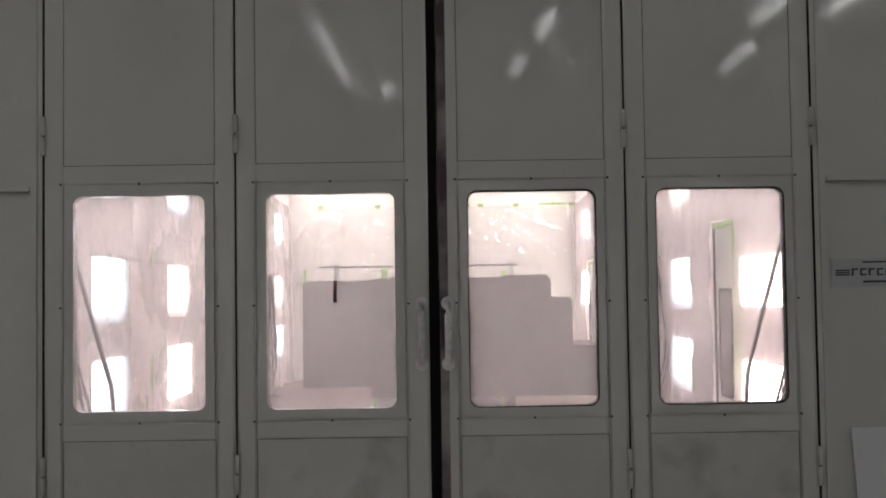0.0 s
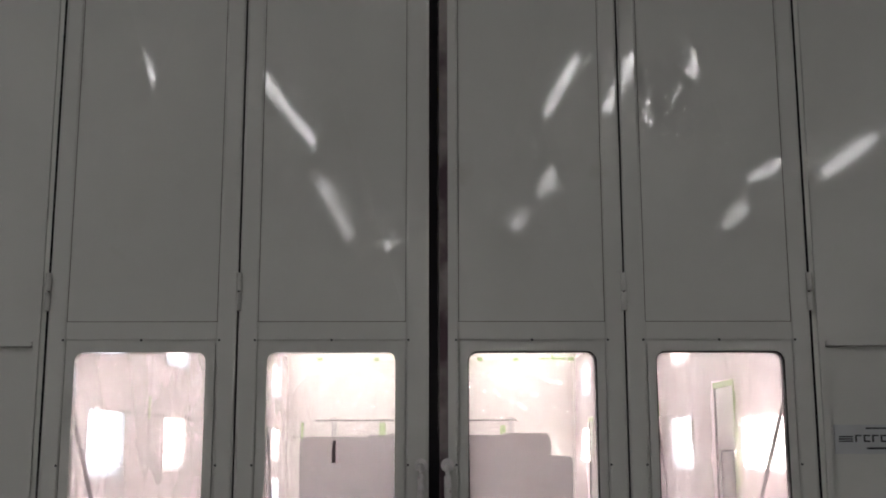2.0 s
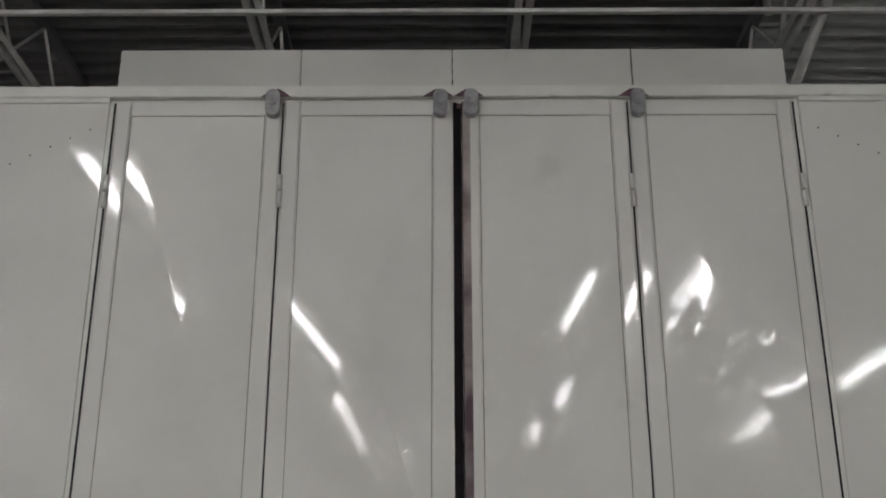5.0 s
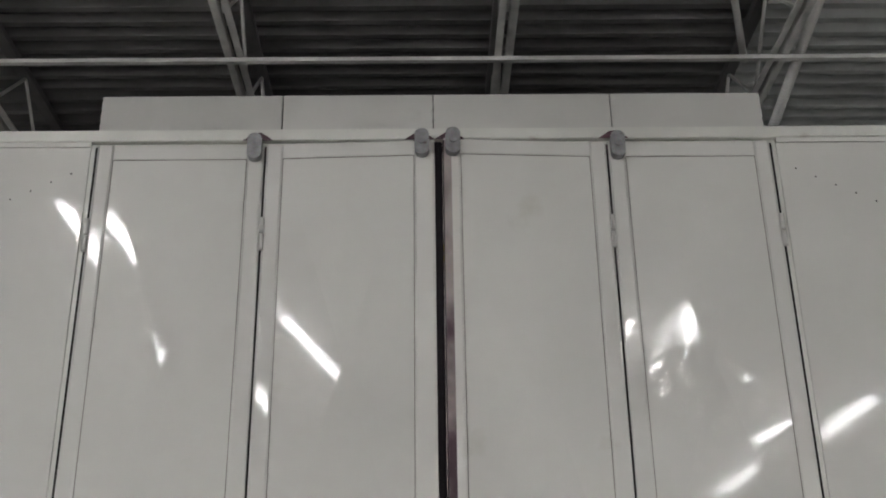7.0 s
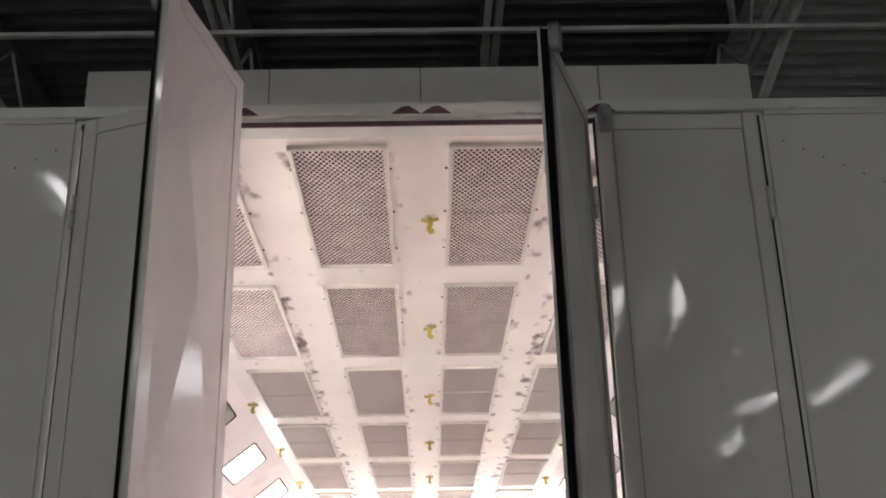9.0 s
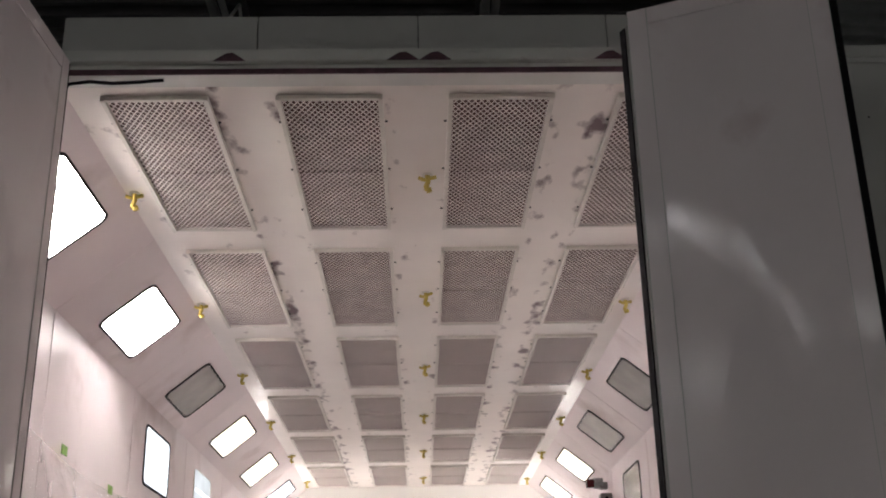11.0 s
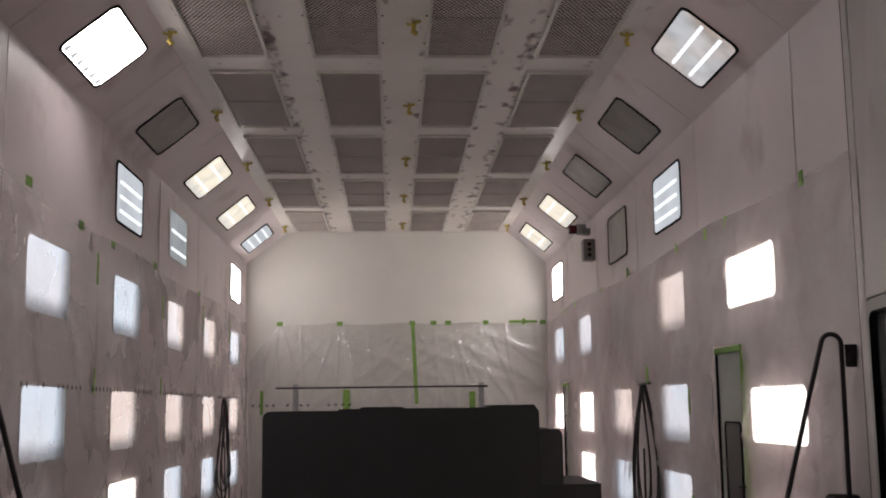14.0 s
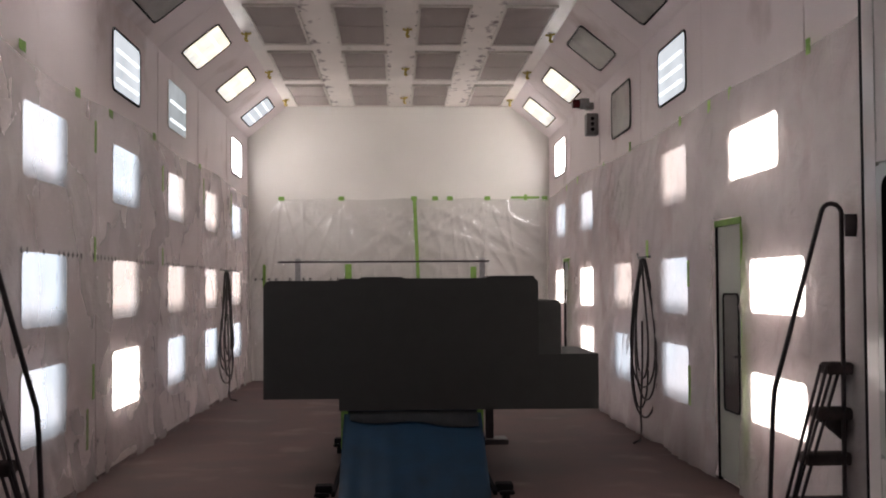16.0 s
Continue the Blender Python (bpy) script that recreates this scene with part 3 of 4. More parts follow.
    outer = rounded(wa + 0.006, zb, wb - 0.006, zt, 0.008)
    part("window_surround", ring(bmesh.new(), inner, rounded(wa, 0.872, wb, 2.05, 0.002), f0 + 0.012, f1 - 0.012, place), M_DOOR, ob)
    part("window_frame", ring(bmesh.new(), inner, outer, f0 - 0.004, f0 + 0.012, place), M_DOOR, ob)
    part("window_frame", ring(bmesh.new(), inner, outer, f1 - 0.012, f1 + 0.004, place), M_DOOR, ob)
    seal_in = rounded(wa + 0.051, zb + 0.045, wb - 0.051, zt - 0.047, 0.046)
    part("window_seal", ring(bmesh.new(), seal_in, inner, f0 - 0.006, f1 + 0.006, place), M_BLACK if s < 0 else M_DOOR, ob)
    bm = bmesh.new()
    slab(bm, rounded(wa + 0.047, zb + 0.041, wb - 0.047, zt - 0.043, 0.049), f0 + 0.022, f0 + 0.027, place)
    pane = part("pane", bm, M_GLASS, ob, "dusty clear window pane")
    pane.visible_shadow = False
    for u in (wa - 0.012, (wa + wb) / 2, wb + 0.012):
        for z in (zb - 0.012, (zb + zt) / 2 - 0.02, zt + 0.014):
            if u in (wa - 0.012, wb + 0.012) or z != (zb + zt) / 2 - 0.02:
                part("screw", pipe(bmesh.new(), [(X(u), f0 - 0.0035, z), (X(u), f0 + 0.001, z)], 0.0065, 6), M_INK, ob)
    # hinges on the outer face of the hinge edge
    if hinge_edge:
        for z in (0.62, 2.29, 4.08):
            bm = bmesh.new()
            pipe(bm, [(X(0.004), f0 - 0.012, z - 0.095), (X(0.004), f0 - 0.012, z - 0.004)], 0.014, 8)
            pipe(bm, [(X(0.004), f0 - 0.012, z + 0.004), (X(0.004), f0 - 0.012, z + 0.095)], 0.014, 8)
            part("hinge", bm, M_DOOR, ob)
    if free_edge:
        # dark bulb seal, pull handle
        if s > 0:
            part("edge_seal", cube(X(w - g + lap + 0.0005), f0 + 0.004, 0.02, X(w + 0.036), f0 + 0.015, ZD - 0.02, 0.004), M_BLACK, ob, "black rubber edge seal")
            part("paint_smear", pipe(bmesh.new(), [(X(0.487), f0 + 0.018, 1.452), (X(0.484), f0 + 0.018, 1.50), (X(0.489), f0 + 0.018, 1.558)], 0.010, 8), M_STAIN, ob, "dark dried paint smear on the pane")
        else:
            part("edge_seal", cube(X(w - 0.006), f0 - 0.003, 0.02, X(w), f0 + 0.02, ZD - 0.02, 0.002), M_BLACK, ob, "black rubber edge seal")
            part("back_seal", cube(X(w + 0.0005), f0 + 0.017, 0.02, X(w + 0.0275), f0 + 0.030, ZD - 0.02, 0.006), M_BLACK, ob, "black rubber edge seal")
            part("edge_stain", cube(X(w - 0.048), f0 - 0.0012, 0.02, X(w - 0.0065), f0 + 0.004, ZD - 0.02), M_EDGE, ob, "purple overspray on the door edge")
        u = w - (0.024 if s > 0 else 0.044)
        h = part("handle", pipe(bmesh.new(), [(X(u), f0, 1.150), (X(u), f0 - 0.040, 1.165), (X(u), f0 - 0.052, 1.20), (X(u), f0 - 0.052, 1.385), (X(u), f0 - 0.040, 1.42), (X(u), f0, 1.435)], 0.017, 10), M_CHROME, ob, "worn steel pull handle")
        for z in (1.142, 1.440):
            part("rosette", pipe(bmesh.new(), [(X(u), f0 - 0.008, z), (X(u), f0 + 0.001, z)], 0.033, 14), M_CHROME, h)
    if not free_edge:
        # black strips added in the gaps: they block light and read as dark lines
        part("gap_seal", cube(X(w - g + 0.0005), f0 + 0.012, 0.02, X(w + 0.0035), f1 + 0.003, ZD - 0.02), M_BLACK, ob, "black rubber gap seal")
        part("gap_seal", cube(X(-0.006), f0 + 0.010, 0.02, X(g1 - 0.0005), f1, ZD - 0.02), M_BLACK, ob, "black rubber gap seal")
    # roller bracket at the top of the moving edge
    u = w - 0.055
    bm = bmesh.new()
    slab(bm, rounded(u - 0.040, ZD - 0.125, u + 0.040, ZD + 0.035, 0.036), f0 - 0.052, f0 - 0.001, lambda a, v, d: (X(a), d, v))
    pipe(bm, [(X(u), f0 - 0.06, ZD - 0.045), (X(u), f0, ZD - 0.045)], 0.02, 10)
    part("roller_bracket", bm, M_IRON, ob, "grey cast roller bracket")
    return ob


DOORS = {}


def doors():
    DOORS["outer_left"] = leaf("folding_door_leaf", 1, 0.948, False, True, "pale grey-green steel folding door leaf with window, hung on the jamb", 0.0140)
    DOORS["inner_left"] = leaf("folding_door_leaf", 1, 0.936, True, True, "pale grey-green steel folding door leaf with handle and black seal", 0.0275)
    DOORS["outer_right"] = leaf("folding_door_leaf", -1, 0.931, False, True, "pale grey-green steel folding door leaf with dented upper panel", 0.0155,
                                ((0.67, 3.47, 0.18, 0.0025), (0.66, 3.26, 0.05, -0.0028), (0.74, 3.22, 0.04, 0.0026), (0.61, 3.37, 0.045, -0.0020), (0.64, 3.14, 0.05, 0.0025), (0.26, 3.22, 0.13, 0.0028), (0.31, 3.30, 0.05, -0.003), (0.50, 2.80, 0.14, 0.0010)))
    DOORS["inner_right"] = leaf("folding_door_leaf", -1, 0.930, True, True, "pale grey-green steel folding door leaf with pull handle and stained edge", 0.0160)


# ---- ceiling filters ----
def filters():
    w, d = 0.545, 1.905
    f = thing("ceiling_filter", "brown filter behind a pale diamond-mesh grille in the booth ceiling", "air filter", "ceiling filters")
    for u0, v0, u1, v1 in ((-0.022, -0.022, 0.004, d + 0.022), (w - 0.004, -0.022, w + 0.022, d + 0.022)):
        part("side_rail", cube(u0, v0, -0.034, u1, v1, 0.0, 0.003), M_FRAME, f)
    for v0, v1 in ((-0.022, 0.006), (d - 0.006, d + 0.022)):
        part("end_rail", cube(0.004, v0, -0.028, w - 0.004, v1, 0.0, 0.003), M_FRAME, f)
    for u in (-0.034, w + 0.034):
        for v in (0.30, 0.95, 1.60):
            part("screw", pipe(bmesh.new(), [(u, v, -0.006), (u, v, 0.001)], 0.009, 6), M_INK, f)
    part("media", cube(0.004, 0.006, -0.006, w - 0.004, d - 0.006, -0.001), M_MEDIA, f)
    part("joint_bar", cube(0.004, d * 0.5 - 0.004, -0.022, w - 0.004, d * 0.5 + 0.004, -0.010), M_MEDIA, f)
    # expanded mesh: crossing strands clipped to the opening
    bm = bmesh.new()
    pu, pv, hw = 0.036, 0.060, 0.0042
    for sg in (1, -1):
        slope = pv / pu * sg
        k = -int(d / pv) - 30
        while k < int(d / pv) + 30:
            c = k * pv
            pts = []
            ua, ub = 0.005, w - 0.005
            va, vb = c + slope * ua, c + slope * ub
            lo, hi = 0.007, d - 0.007
            def clip(u, v, u2, v2):
                if v < lo:
                    u, v = u + (lo - v) * (u2 - u) / (v2 - v), lo
                if v > hi:
                    u, v = u + (hi - v) * (u2 - u) / (v2 - v), hi
                return u, v
            if max(va, vb) > lo + 0.01 and min(va, vb) < hi - 0.01:
                p, q = clip(ua, va, ub, vb), clip(ub, vb, ua, va)
                dx, dy = q[0] - p[0], q[1] - p[1]
                ln = math.hypot(dx, dy)
                if ln > 0.02:
                    nx, ny = -dy / ln * hw, dx / ln * hw
                    z0, z1 = (-0.016, -0.020) if sg > 0 else (-0.019, -0.023)
                    v8 = [bm.verts.new(t) for t in ((p[0] + nx, p[1] + ny, z1), (p[0] - nx, p[1] - ny, z1), (q[0] - nx, q[1] - ny, z1), (q[0] + nx, q[1] + ny, z1),
                                                     (p[0] + nx, p[1] + ny, z0), (p[0] - nx, p[1] - ny, z0), (q[0] - nx, q[1] - ny, z0), (q[0] + nx, q[1] + ny, z0))]
                    for idx in ((0, 1, 2, 3), (0, 4, 5, 1), (2, 6, 7, 3)):
                        bm.faces.new([v8[i] for i in idx])
            k += 1
    part("grille", bm, M_MESH, f)
    first = True
    for r in range(6):
        for x in (-1.755, -0.795, 0.160, 1.105):
            m = pose(x, 0.33 + PITCH * r, ZC)
            if first:
                f.matrix_basis = m
                first = False
            else:
                copy_thing(f, m)


# ---- booth lights ----
def fixture(name, place, u0, v0, u1, v1, kind, gasket, tubes=()):
    """A flush light: dark gasket, diffuser, and tubes where they show. place(u, v, d) maps to the wall, d off it."""
    label = {"off": "unlit grey light pane with black gasket"}.get(kind, "lit fluorescent light pane in the booth wall")
    ob = thing(name, label, "booth light", "booth lights")
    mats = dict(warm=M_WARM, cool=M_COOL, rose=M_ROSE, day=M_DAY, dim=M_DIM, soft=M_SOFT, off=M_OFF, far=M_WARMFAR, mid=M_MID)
    g = 0.020 if gasket else 0.006
    o = rounded(u0 - g, v0 - g, u1 + g, v1 + g, 0.075)
    i = rounded(u0, v0, u1, v1, 0.065)
    part("gasket", ring(bmesh.new(), i, o, 0.0, 0.012, place), M_BLACK if gasket else M_FRAME, ob)
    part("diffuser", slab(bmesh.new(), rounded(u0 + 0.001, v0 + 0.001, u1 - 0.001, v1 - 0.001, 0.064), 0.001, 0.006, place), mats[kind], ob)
    # divider and teeth glow dimly in place of the lamp light on them
    if kind in ("warm", "far") and gasket:
        um = (u0 + u1) / 2
        part("divider", slab(bmesh.new(), [(um - 0.014, v0 + 0.01), (um + 0.014, v0 + 0.01), (um + 0.014, v1 - 0.01), (um - 0.014, v1 - 0.01)], 0.0065, 0.009, place), M_SOFT, ob)
        for j in range(6):
            c = u0 + (u1 - u0) * (j + 0.5) / 6
            part("reflector_tooth", slab(bmesh.new(), [(c - 0.05, v0 + 0.01), (c + 0.05, v0 + 0.01), (c + 0.012, v0 + 0.085), (c - 0.012, v0 + 0.085)], 0.0065, 0.008, place), M_SOFT, ob)
    for a0, b0, a1, b1 in tubes:
        part("tube", pipe(bmesh.new(), [place(a0, b0, 0.012), place(a1, b1, 0.012)], 0.016, 8), M_TUBE, ob)
    return ob


def lights():
    left = lambda u, v, d: (XL + d, u, v)
    right = lambda u, v, d: (XR - d, u, v)
    Y0, Y1 = 2.975, 4.000
    rows = dict(A=(2.326, 2.844), B=(1.295, 1.816), C=(0.485, 1.008), U=(3.34, 3.874))
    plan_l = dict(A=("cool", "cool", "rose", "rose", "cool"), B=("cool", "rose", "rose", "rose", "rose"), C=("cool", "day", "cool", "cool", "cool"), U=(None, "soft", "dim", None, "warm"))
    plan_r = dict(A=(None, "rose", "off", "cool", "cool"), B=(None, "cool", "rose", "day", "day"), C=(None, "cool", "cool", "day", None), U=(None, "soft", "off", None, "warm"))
    for place, plan in ((left, plan_l), (right, plan_r)):
        for r, kinds in plan.items():
            z0, z1 = rows[r]
            for k, kind in enumerate(kinds):
                if kind:
                    y0, y1 = Y0 + PITCH * k, Y1 + PITCH * k
                    tubes = ()
                    if kind in ("soft", "dim") and r == "U":
                        n = 3 if kind == "soft" else 2
                        tubes = [(y0 + 0.12, z0 + 0.10 + j * (z1 - z0 - 0.16) / (n - 0.2), y1 - 0.10, z0 + 0.10 + j * (z1 - z0 - 0.16) / (n - 0.2)) for j in range(n)]
                    fixture("booth_light", place, y0, z0, y1, z1, kind, r == "U" and kind != "dim", tubes)
    for y0, z0, y1, z1 in ((2.950, 2.375, 4.060, 2.768), (2.490, 1.356, 3.606, 1.752), (2.480, 0.552, 3.616, 0.925)):
        fixture("booth_light", right, y0, z0, y1, z1, "day", False)
    # sloped cove lights
    dx, dz = (2.570 - XC), (ZC - ZW)
    ln = math.hypot(dx, dz)
    for s, kinds in ((-1, ("warm", "warm", "off", "far", "far", "soft")), (1, ("mid", "mid", "off", "off", "far", "far"))):
        def place(u, v, d, s=s):
            return (XM + s * (2.570 - dx * v / ln - d * dz / ln), u, ZW - 0.003 + dz * v / ln - d * dx / ln)
        for k, kind in enumerate(kinds):
            y0, y1 = 0.755 + PITCH * k, 1.745 + PITCH * k
            tubes = ()
            if kind in ("soft", "mid"):
                tubes = [(y0 + 0.06, v, y1 - 0.10, v) for v in ((0.30, 0.47) if kind == "mid" else (0.28, 0.42, 0.56))]
            elif kind in ("warm", "far"):
                tubes = [(y0 + 0.10, v, y1 - 0.10, v) for v in (0.30, 0.52)]
            fixture("cove_light", place, y0, 0.165, y1, 0.665, kind, True, tubes)


# ---- plastic sheets on the walls ----
def sheeting():
    def wrinkle(a, z, seed):
        big = noise.noise((a * 0.7 + seed, z * 0.5, 1.3))
        drape = abs(noise.noise((a * 2.6 + 0.5 * z + seed, z * 0.45, 7.1)))
        diag = abs(noise.noise(((a + z) * 3.0 + seed, (a - z) * 0.9, 3.3)))
        fine = noise.noise((a * 9 + seed, z * 5, 2.2))
        low = 1.0 + 0.9 * max(0, (1.1 - z))
        return 0.030 + 0.022 * max(0.0, min(1.0, (2.2 - z) / 1.2)) + (0.018 * big + 0.042 * (0.3 - drape) + 0.034 * (0.25 - diag) + 0.006 * fine) * low
    def ridge(p, power):
        return max(0.0, 1 - abs(noise.noise(p)) * 2.2) ** power
    def hung(a, z):
        return 0.024 + 0.010 * noise.noise((a * 2.1, z * 0.4, 5.5)) + 0.016 * ridge((a * 2.4 + 0.25 * z, z * 0.22, 9.1), 7)
    def folds(a, z, seed):
        u, v = 0.75 * a + 0.66 * z, 0.66 * a - 0.75 * z
        keep = max(0.0, min(1.0, 0.6 + 1.6 * noise.noise((a * 0.5 + seed, z * 0.6, 4.4))))
        return keep * (0.016 * ridge((u * 1.5 + seed, v * 0.45, 2.7), 7) + 0.012 * ridge((a * 2.8 + seed, z * 0.5, 6.1), 6) + 0.010 * ridge((u * 0.9, v * 3.2 + seed, 8.3), 6))
    def fans(a, z, zt):
        d = 0.0
        for xa, reach, n in ((-2.05, 0.9, 9), (-1.04, 1.1, 13), (0.80, 1.2, 15), (1.44, 0.8, 9), (0.19, 0.7, 7)):
            h = zt - z + 0.05
            phi = math.atan2(a - xa, h)
            if abs(phi) < 1.25:
                d += 0.034 * max(0, math.cos(phi * n * 1.5 + xa * 5)) ** 9 * (0.5 + abs(noise.noise((phi * 3, xa, 2.0)))) * max(0, 1 - h / (reach * 2.4)) * min(1, h * 4)
        return d
    def sheet(name, a0, a1, top, place, seed, skip=None, fan=False):
        bm = bmesh.new()
        na, nz = int((a1 - a0) / (0.016 if fan else 0.045)), 64
        grid = []
        for i in range(na + 1):
            a = a0 + (a1 - a0) * i / na
            zt = top(a)
            col = []
            for k in range(nz + 1):
                z = 0.004 + (zt - 0.004) * k / nz
                d = hung(a, z) + fans(a, z, zt) if fan else max(0.017, wrinkle(a, z, seed) + folds(a, z, seed) * (2.2 if seed > 10 else 1.0))
                edge = min(1, (zt - z) / 0.25 + 0.15)
                col.append(bm.verts.new(place(a, z, 0.014 + (d - 0.014) * edge)))
            grid.append(col)
        for i in range(na):
            for k in range(nz):
                a, z = a0 + (a1 - a0) * (i + 0.5) / na, (k + 0.5) / nz * 3.1
                if skip and skip(a, z):
                    continue
                bm.faces.new((grid[i][k], grid[i + 1][k], grid[i + 1][k + 1], grid[i][k + 1]))
        return solid(name, bm, M_FILM2 if fan else M_FILMROSE if seed > 10 else M_FILM, "clear wrinkled plastic sheet taped over the booth wall", "plastic sheet", "wall sheets", smooth=True)
    sheet("plastic_sheet", 0.35, 14.2, lambda a: 3.11 + 0.03 * math.sin(a * 1.3) + 0.12 * math.exp(-((a - 1.4) / 1.2) ** 2), lambda a, z, d: (XL + d, a, z), 3.0)
    sheet("plastic_sheet", 0.35, 14.2, lambda a: 3.10 + 0.035 * math.sin(a * 1.1 + 2) - 0.05 * math.sin(max(0, min(1, (a - 4.5) / 3)) * math.pi), lambda a, z, d: (XR - d, a, z), 17.0,
          lambda a, z: (3.70 < a < 4.40 and z < 2.08) or (11.95 < a < 12.6 and z < 1.98))
    sheet("plastic_sheet", -2.56, 2.44, lambda a: 3.075 - 0.03 * abs(math.sin(a * 2.6)) - 1.3 * max(0.0, -2.06 - a), lambda a, z, d: (a, YE - d * 1.6, z), 31.0, None, True)


def tape():
    """Green masking tape, piece by piece."""
    def piece(x0, y0, z0, x1, y1, z1):
        solid("tape_strip", cube(x0, y0, z0, x1, y1, z1), M_TAPE, "strip of green masking tape on the plastic sheet", "masking tape", "green tape strips")
    for y, z0, z1 in ((4.50, 2.66, 2.92), (7.10, 2.57, 2.84), (9.57, 2.62, 2.95), (4.47, 0.68, 0.96), (4.50, 1.78, 1.98), (7.1, 1.80, 1.98), (11.9, 2.6, 2.95), (4.30, 0.3, 0.62)):
        piece(XL + 0.075, y, z0, XL + 0.079, y + 0.055, z1)
    for y, z in ((2.86, 3.18), (4.15, 3.09), (5.16, 3.08), (6.90, 3.12), (9.56, 3.10)):
        piece(XL + 0.020, y, z - 0.03, XL + 0.024, y + 0.13, z + 0.04)
    for y, z in ((2.31, 3.06), (3.95, 3.05), (4.53, 3.04), (5.47, 3.05), (7.64, 3.10), (9.2, 3.05), (11.2, 3.07), (12.2, 3.04)):
        piece(XR - 0.024, y, z - 0.04, XR - 0.020, y + 0.07, z + 0.06)
    piece(XR - 0.08, 6.60, 1.84, XR - 0.076, 6.70, 2.02)
    piece(XR - 0.08, 5.05, 0.52, XR - 0.076, 5.12, 0.86)
    piece(XR - 0.08, 5.05, 1.55, XR - 0.076, 5.11, 1.78)
    for x in (-2.05, -1.04, 0.19, 0.55, 0.80, 1.44, 2.42):
        piece(x - 0.05, YE - 0.036, 3.03, x + 0.05, YE - 0.030, 3.10)
    piece(1.84, YE - 0.036, 3.055, 2.33, YE - 0.030, 3.095)
    piece(2.07, YE - 0.040, 3.02, 2.12, YE - 0.037, 3.13)
    bm = bmesh.new()
    slab(bm, [(0.165, 3.08), (0.225, 3.08), (0.285, 1.70), (0.225, 1.70)], YE - 0.085, YE - 0.081, lambda u, v, d: (u, d, v))
    solid("tape_strip", bm, M_TAPE, "long strip of green masking tape down the sheet", "masking tape", "green tape strips")
    piece(-0.98, YE - 0.085, 1.55, -0.87, YE - 0.081, 1.95)
    piece(1.14, YE - 0.085, 1.60, 1.24, YE - 0.081, 1.90)
    piece(-2.36, YE - 0.085, 1.55, -2.31, YE - 0.081, 1.95)
    # row of small clips along the left sheet
    bm = bmesh.new()
    y = 2.55
    while y < 13.8:
        if noise.noise((y * 3.1, 0.2, 0.7)) > -0.12:
            box(bm, XL + 0.072, y - 0.030, 1.814, XL + 0.076, y + 0.030, 1.820)
            box(bm, XL + 0.072, y - 0.010, 1.798, XL + 0.077, y - 0.004, 1.838)
        y += 0.115
    for k in range(15):
        x = -2.48 + k * 0.115
        if k not in (4, 9, 10):
            box(bm, x - 0.030, YE - 0.100, 1.697, x + 0.030, YE - 0.094, 1.709)
            box(bm, x - 0.007, YE - 0.101, 1.678, x + 0.007, YE - 0.094, 1.728)
    tagged(solid("clip_row", bm, M_INK, "row of small dark clips along the plastic sheet", "clips"), kind="stuff")


# ---- booth furniture and fittings ----
def side_doors():
    for y0, y1, zt in ((3.735, 4.365, 2.050), (12.05, 12.52, 1.95)):
        d = thing("door_side", "narrow grey-green personnel door with dark window, edged in green tape", "door", "side doors", kind="structure")
        part("door_panel", cube(XR - 0.022, y0, 0.02, XR - 0.002, y1, zt - 0.02, 0.004), M_PDOOR, d)
        part("frame", cube(XR - 0.034, y1, 0.0, XR - 0.002, y1 + 0.030, zt), M_BLACK, d, "dark frame edge")
        part("tape_edge", cube(XR - 0.040, y0 - 0.020, 0.0, XR - 0.002, y0 - 0.003, zt + 0.02), M_TAPE, d, "green masking tape")
        part("tape_edge", cube(XR - 0.040, y0 - 0.003, zt - 0.02, XR - 0.002, y1 + 0.035, zt + 0.03), M_TAPE, d, "green masking tape")
        place = lambda u, v, dd: (XR - dd, u, v)
        o, i = rounded(y0 + 0.09, 0.57, y0 + 0.50, 1.50, 0.05), rounded(y0 + 0.105, 0.585, y0 + 0.485, 1.485, 0.04)
        if y0 > 10:
            o, i = rounded(y0 + 0.09, 0.57, y0 + 0.40, 1.50, 0.05), rounded(y0 + 0.105, 0.585, y0 + 0.385, 1.485, 0.04)
        part("window_gasket", ring(bmesh.new(), i, o, 0.022, 0.032, place), M_BLACK, d)
        part("window_pane", slab(bmesh.new(), i, 0.022, 0.026, place), M_DARKGLASS, d)
        part("latch", pipe(bmesh.new(), [(XR - 0.022, y0 + 0.04, 1.02), (XR - 0.07, y0 + 0.04, 1.02), (XR - 0.07, y0 + 0.08, 1.02)], 0.010, 8), M_INK, d)


def beacon():
    b = thing("warning_beacon", "dark red warning beacon on a wall bracket", "beacon")
    part("bracket", cube(XR - 0.10, 9.98, 3.90, XR, 10.10, 3.99, 0.006), M_GREY, b)
    part("base", pipe(bmesh.new(), [(XR - 0.18, 10.04, 3.98), (XR - 0.06, 10.04, 3.98)], 0.075, 14), M_IRON, b)
    part("lens", pipe(bmesh.new(), [(XR - 0.28, 10.04, 3.98), (XR - 0.18, 10.04, 3.98)], 0.06, 14), M_RED, b)
    g = thing("gauge_box", "grey metal gauge box with round dials on the booth wall", "gauge box")
    part("housing", cube(XR - 0.15, 9.68, 3.52, XR, 9.86, 3.80, 0.008), M_GREY, g)
    for z in (3.59, 3.66, 3.73):
        part("dial", pipe(bmesh.new(), [(XR - 0.075, 9.676, z), (XR - 0.075, 9.682, z)], 0.026, 12), M_BLACK, g)


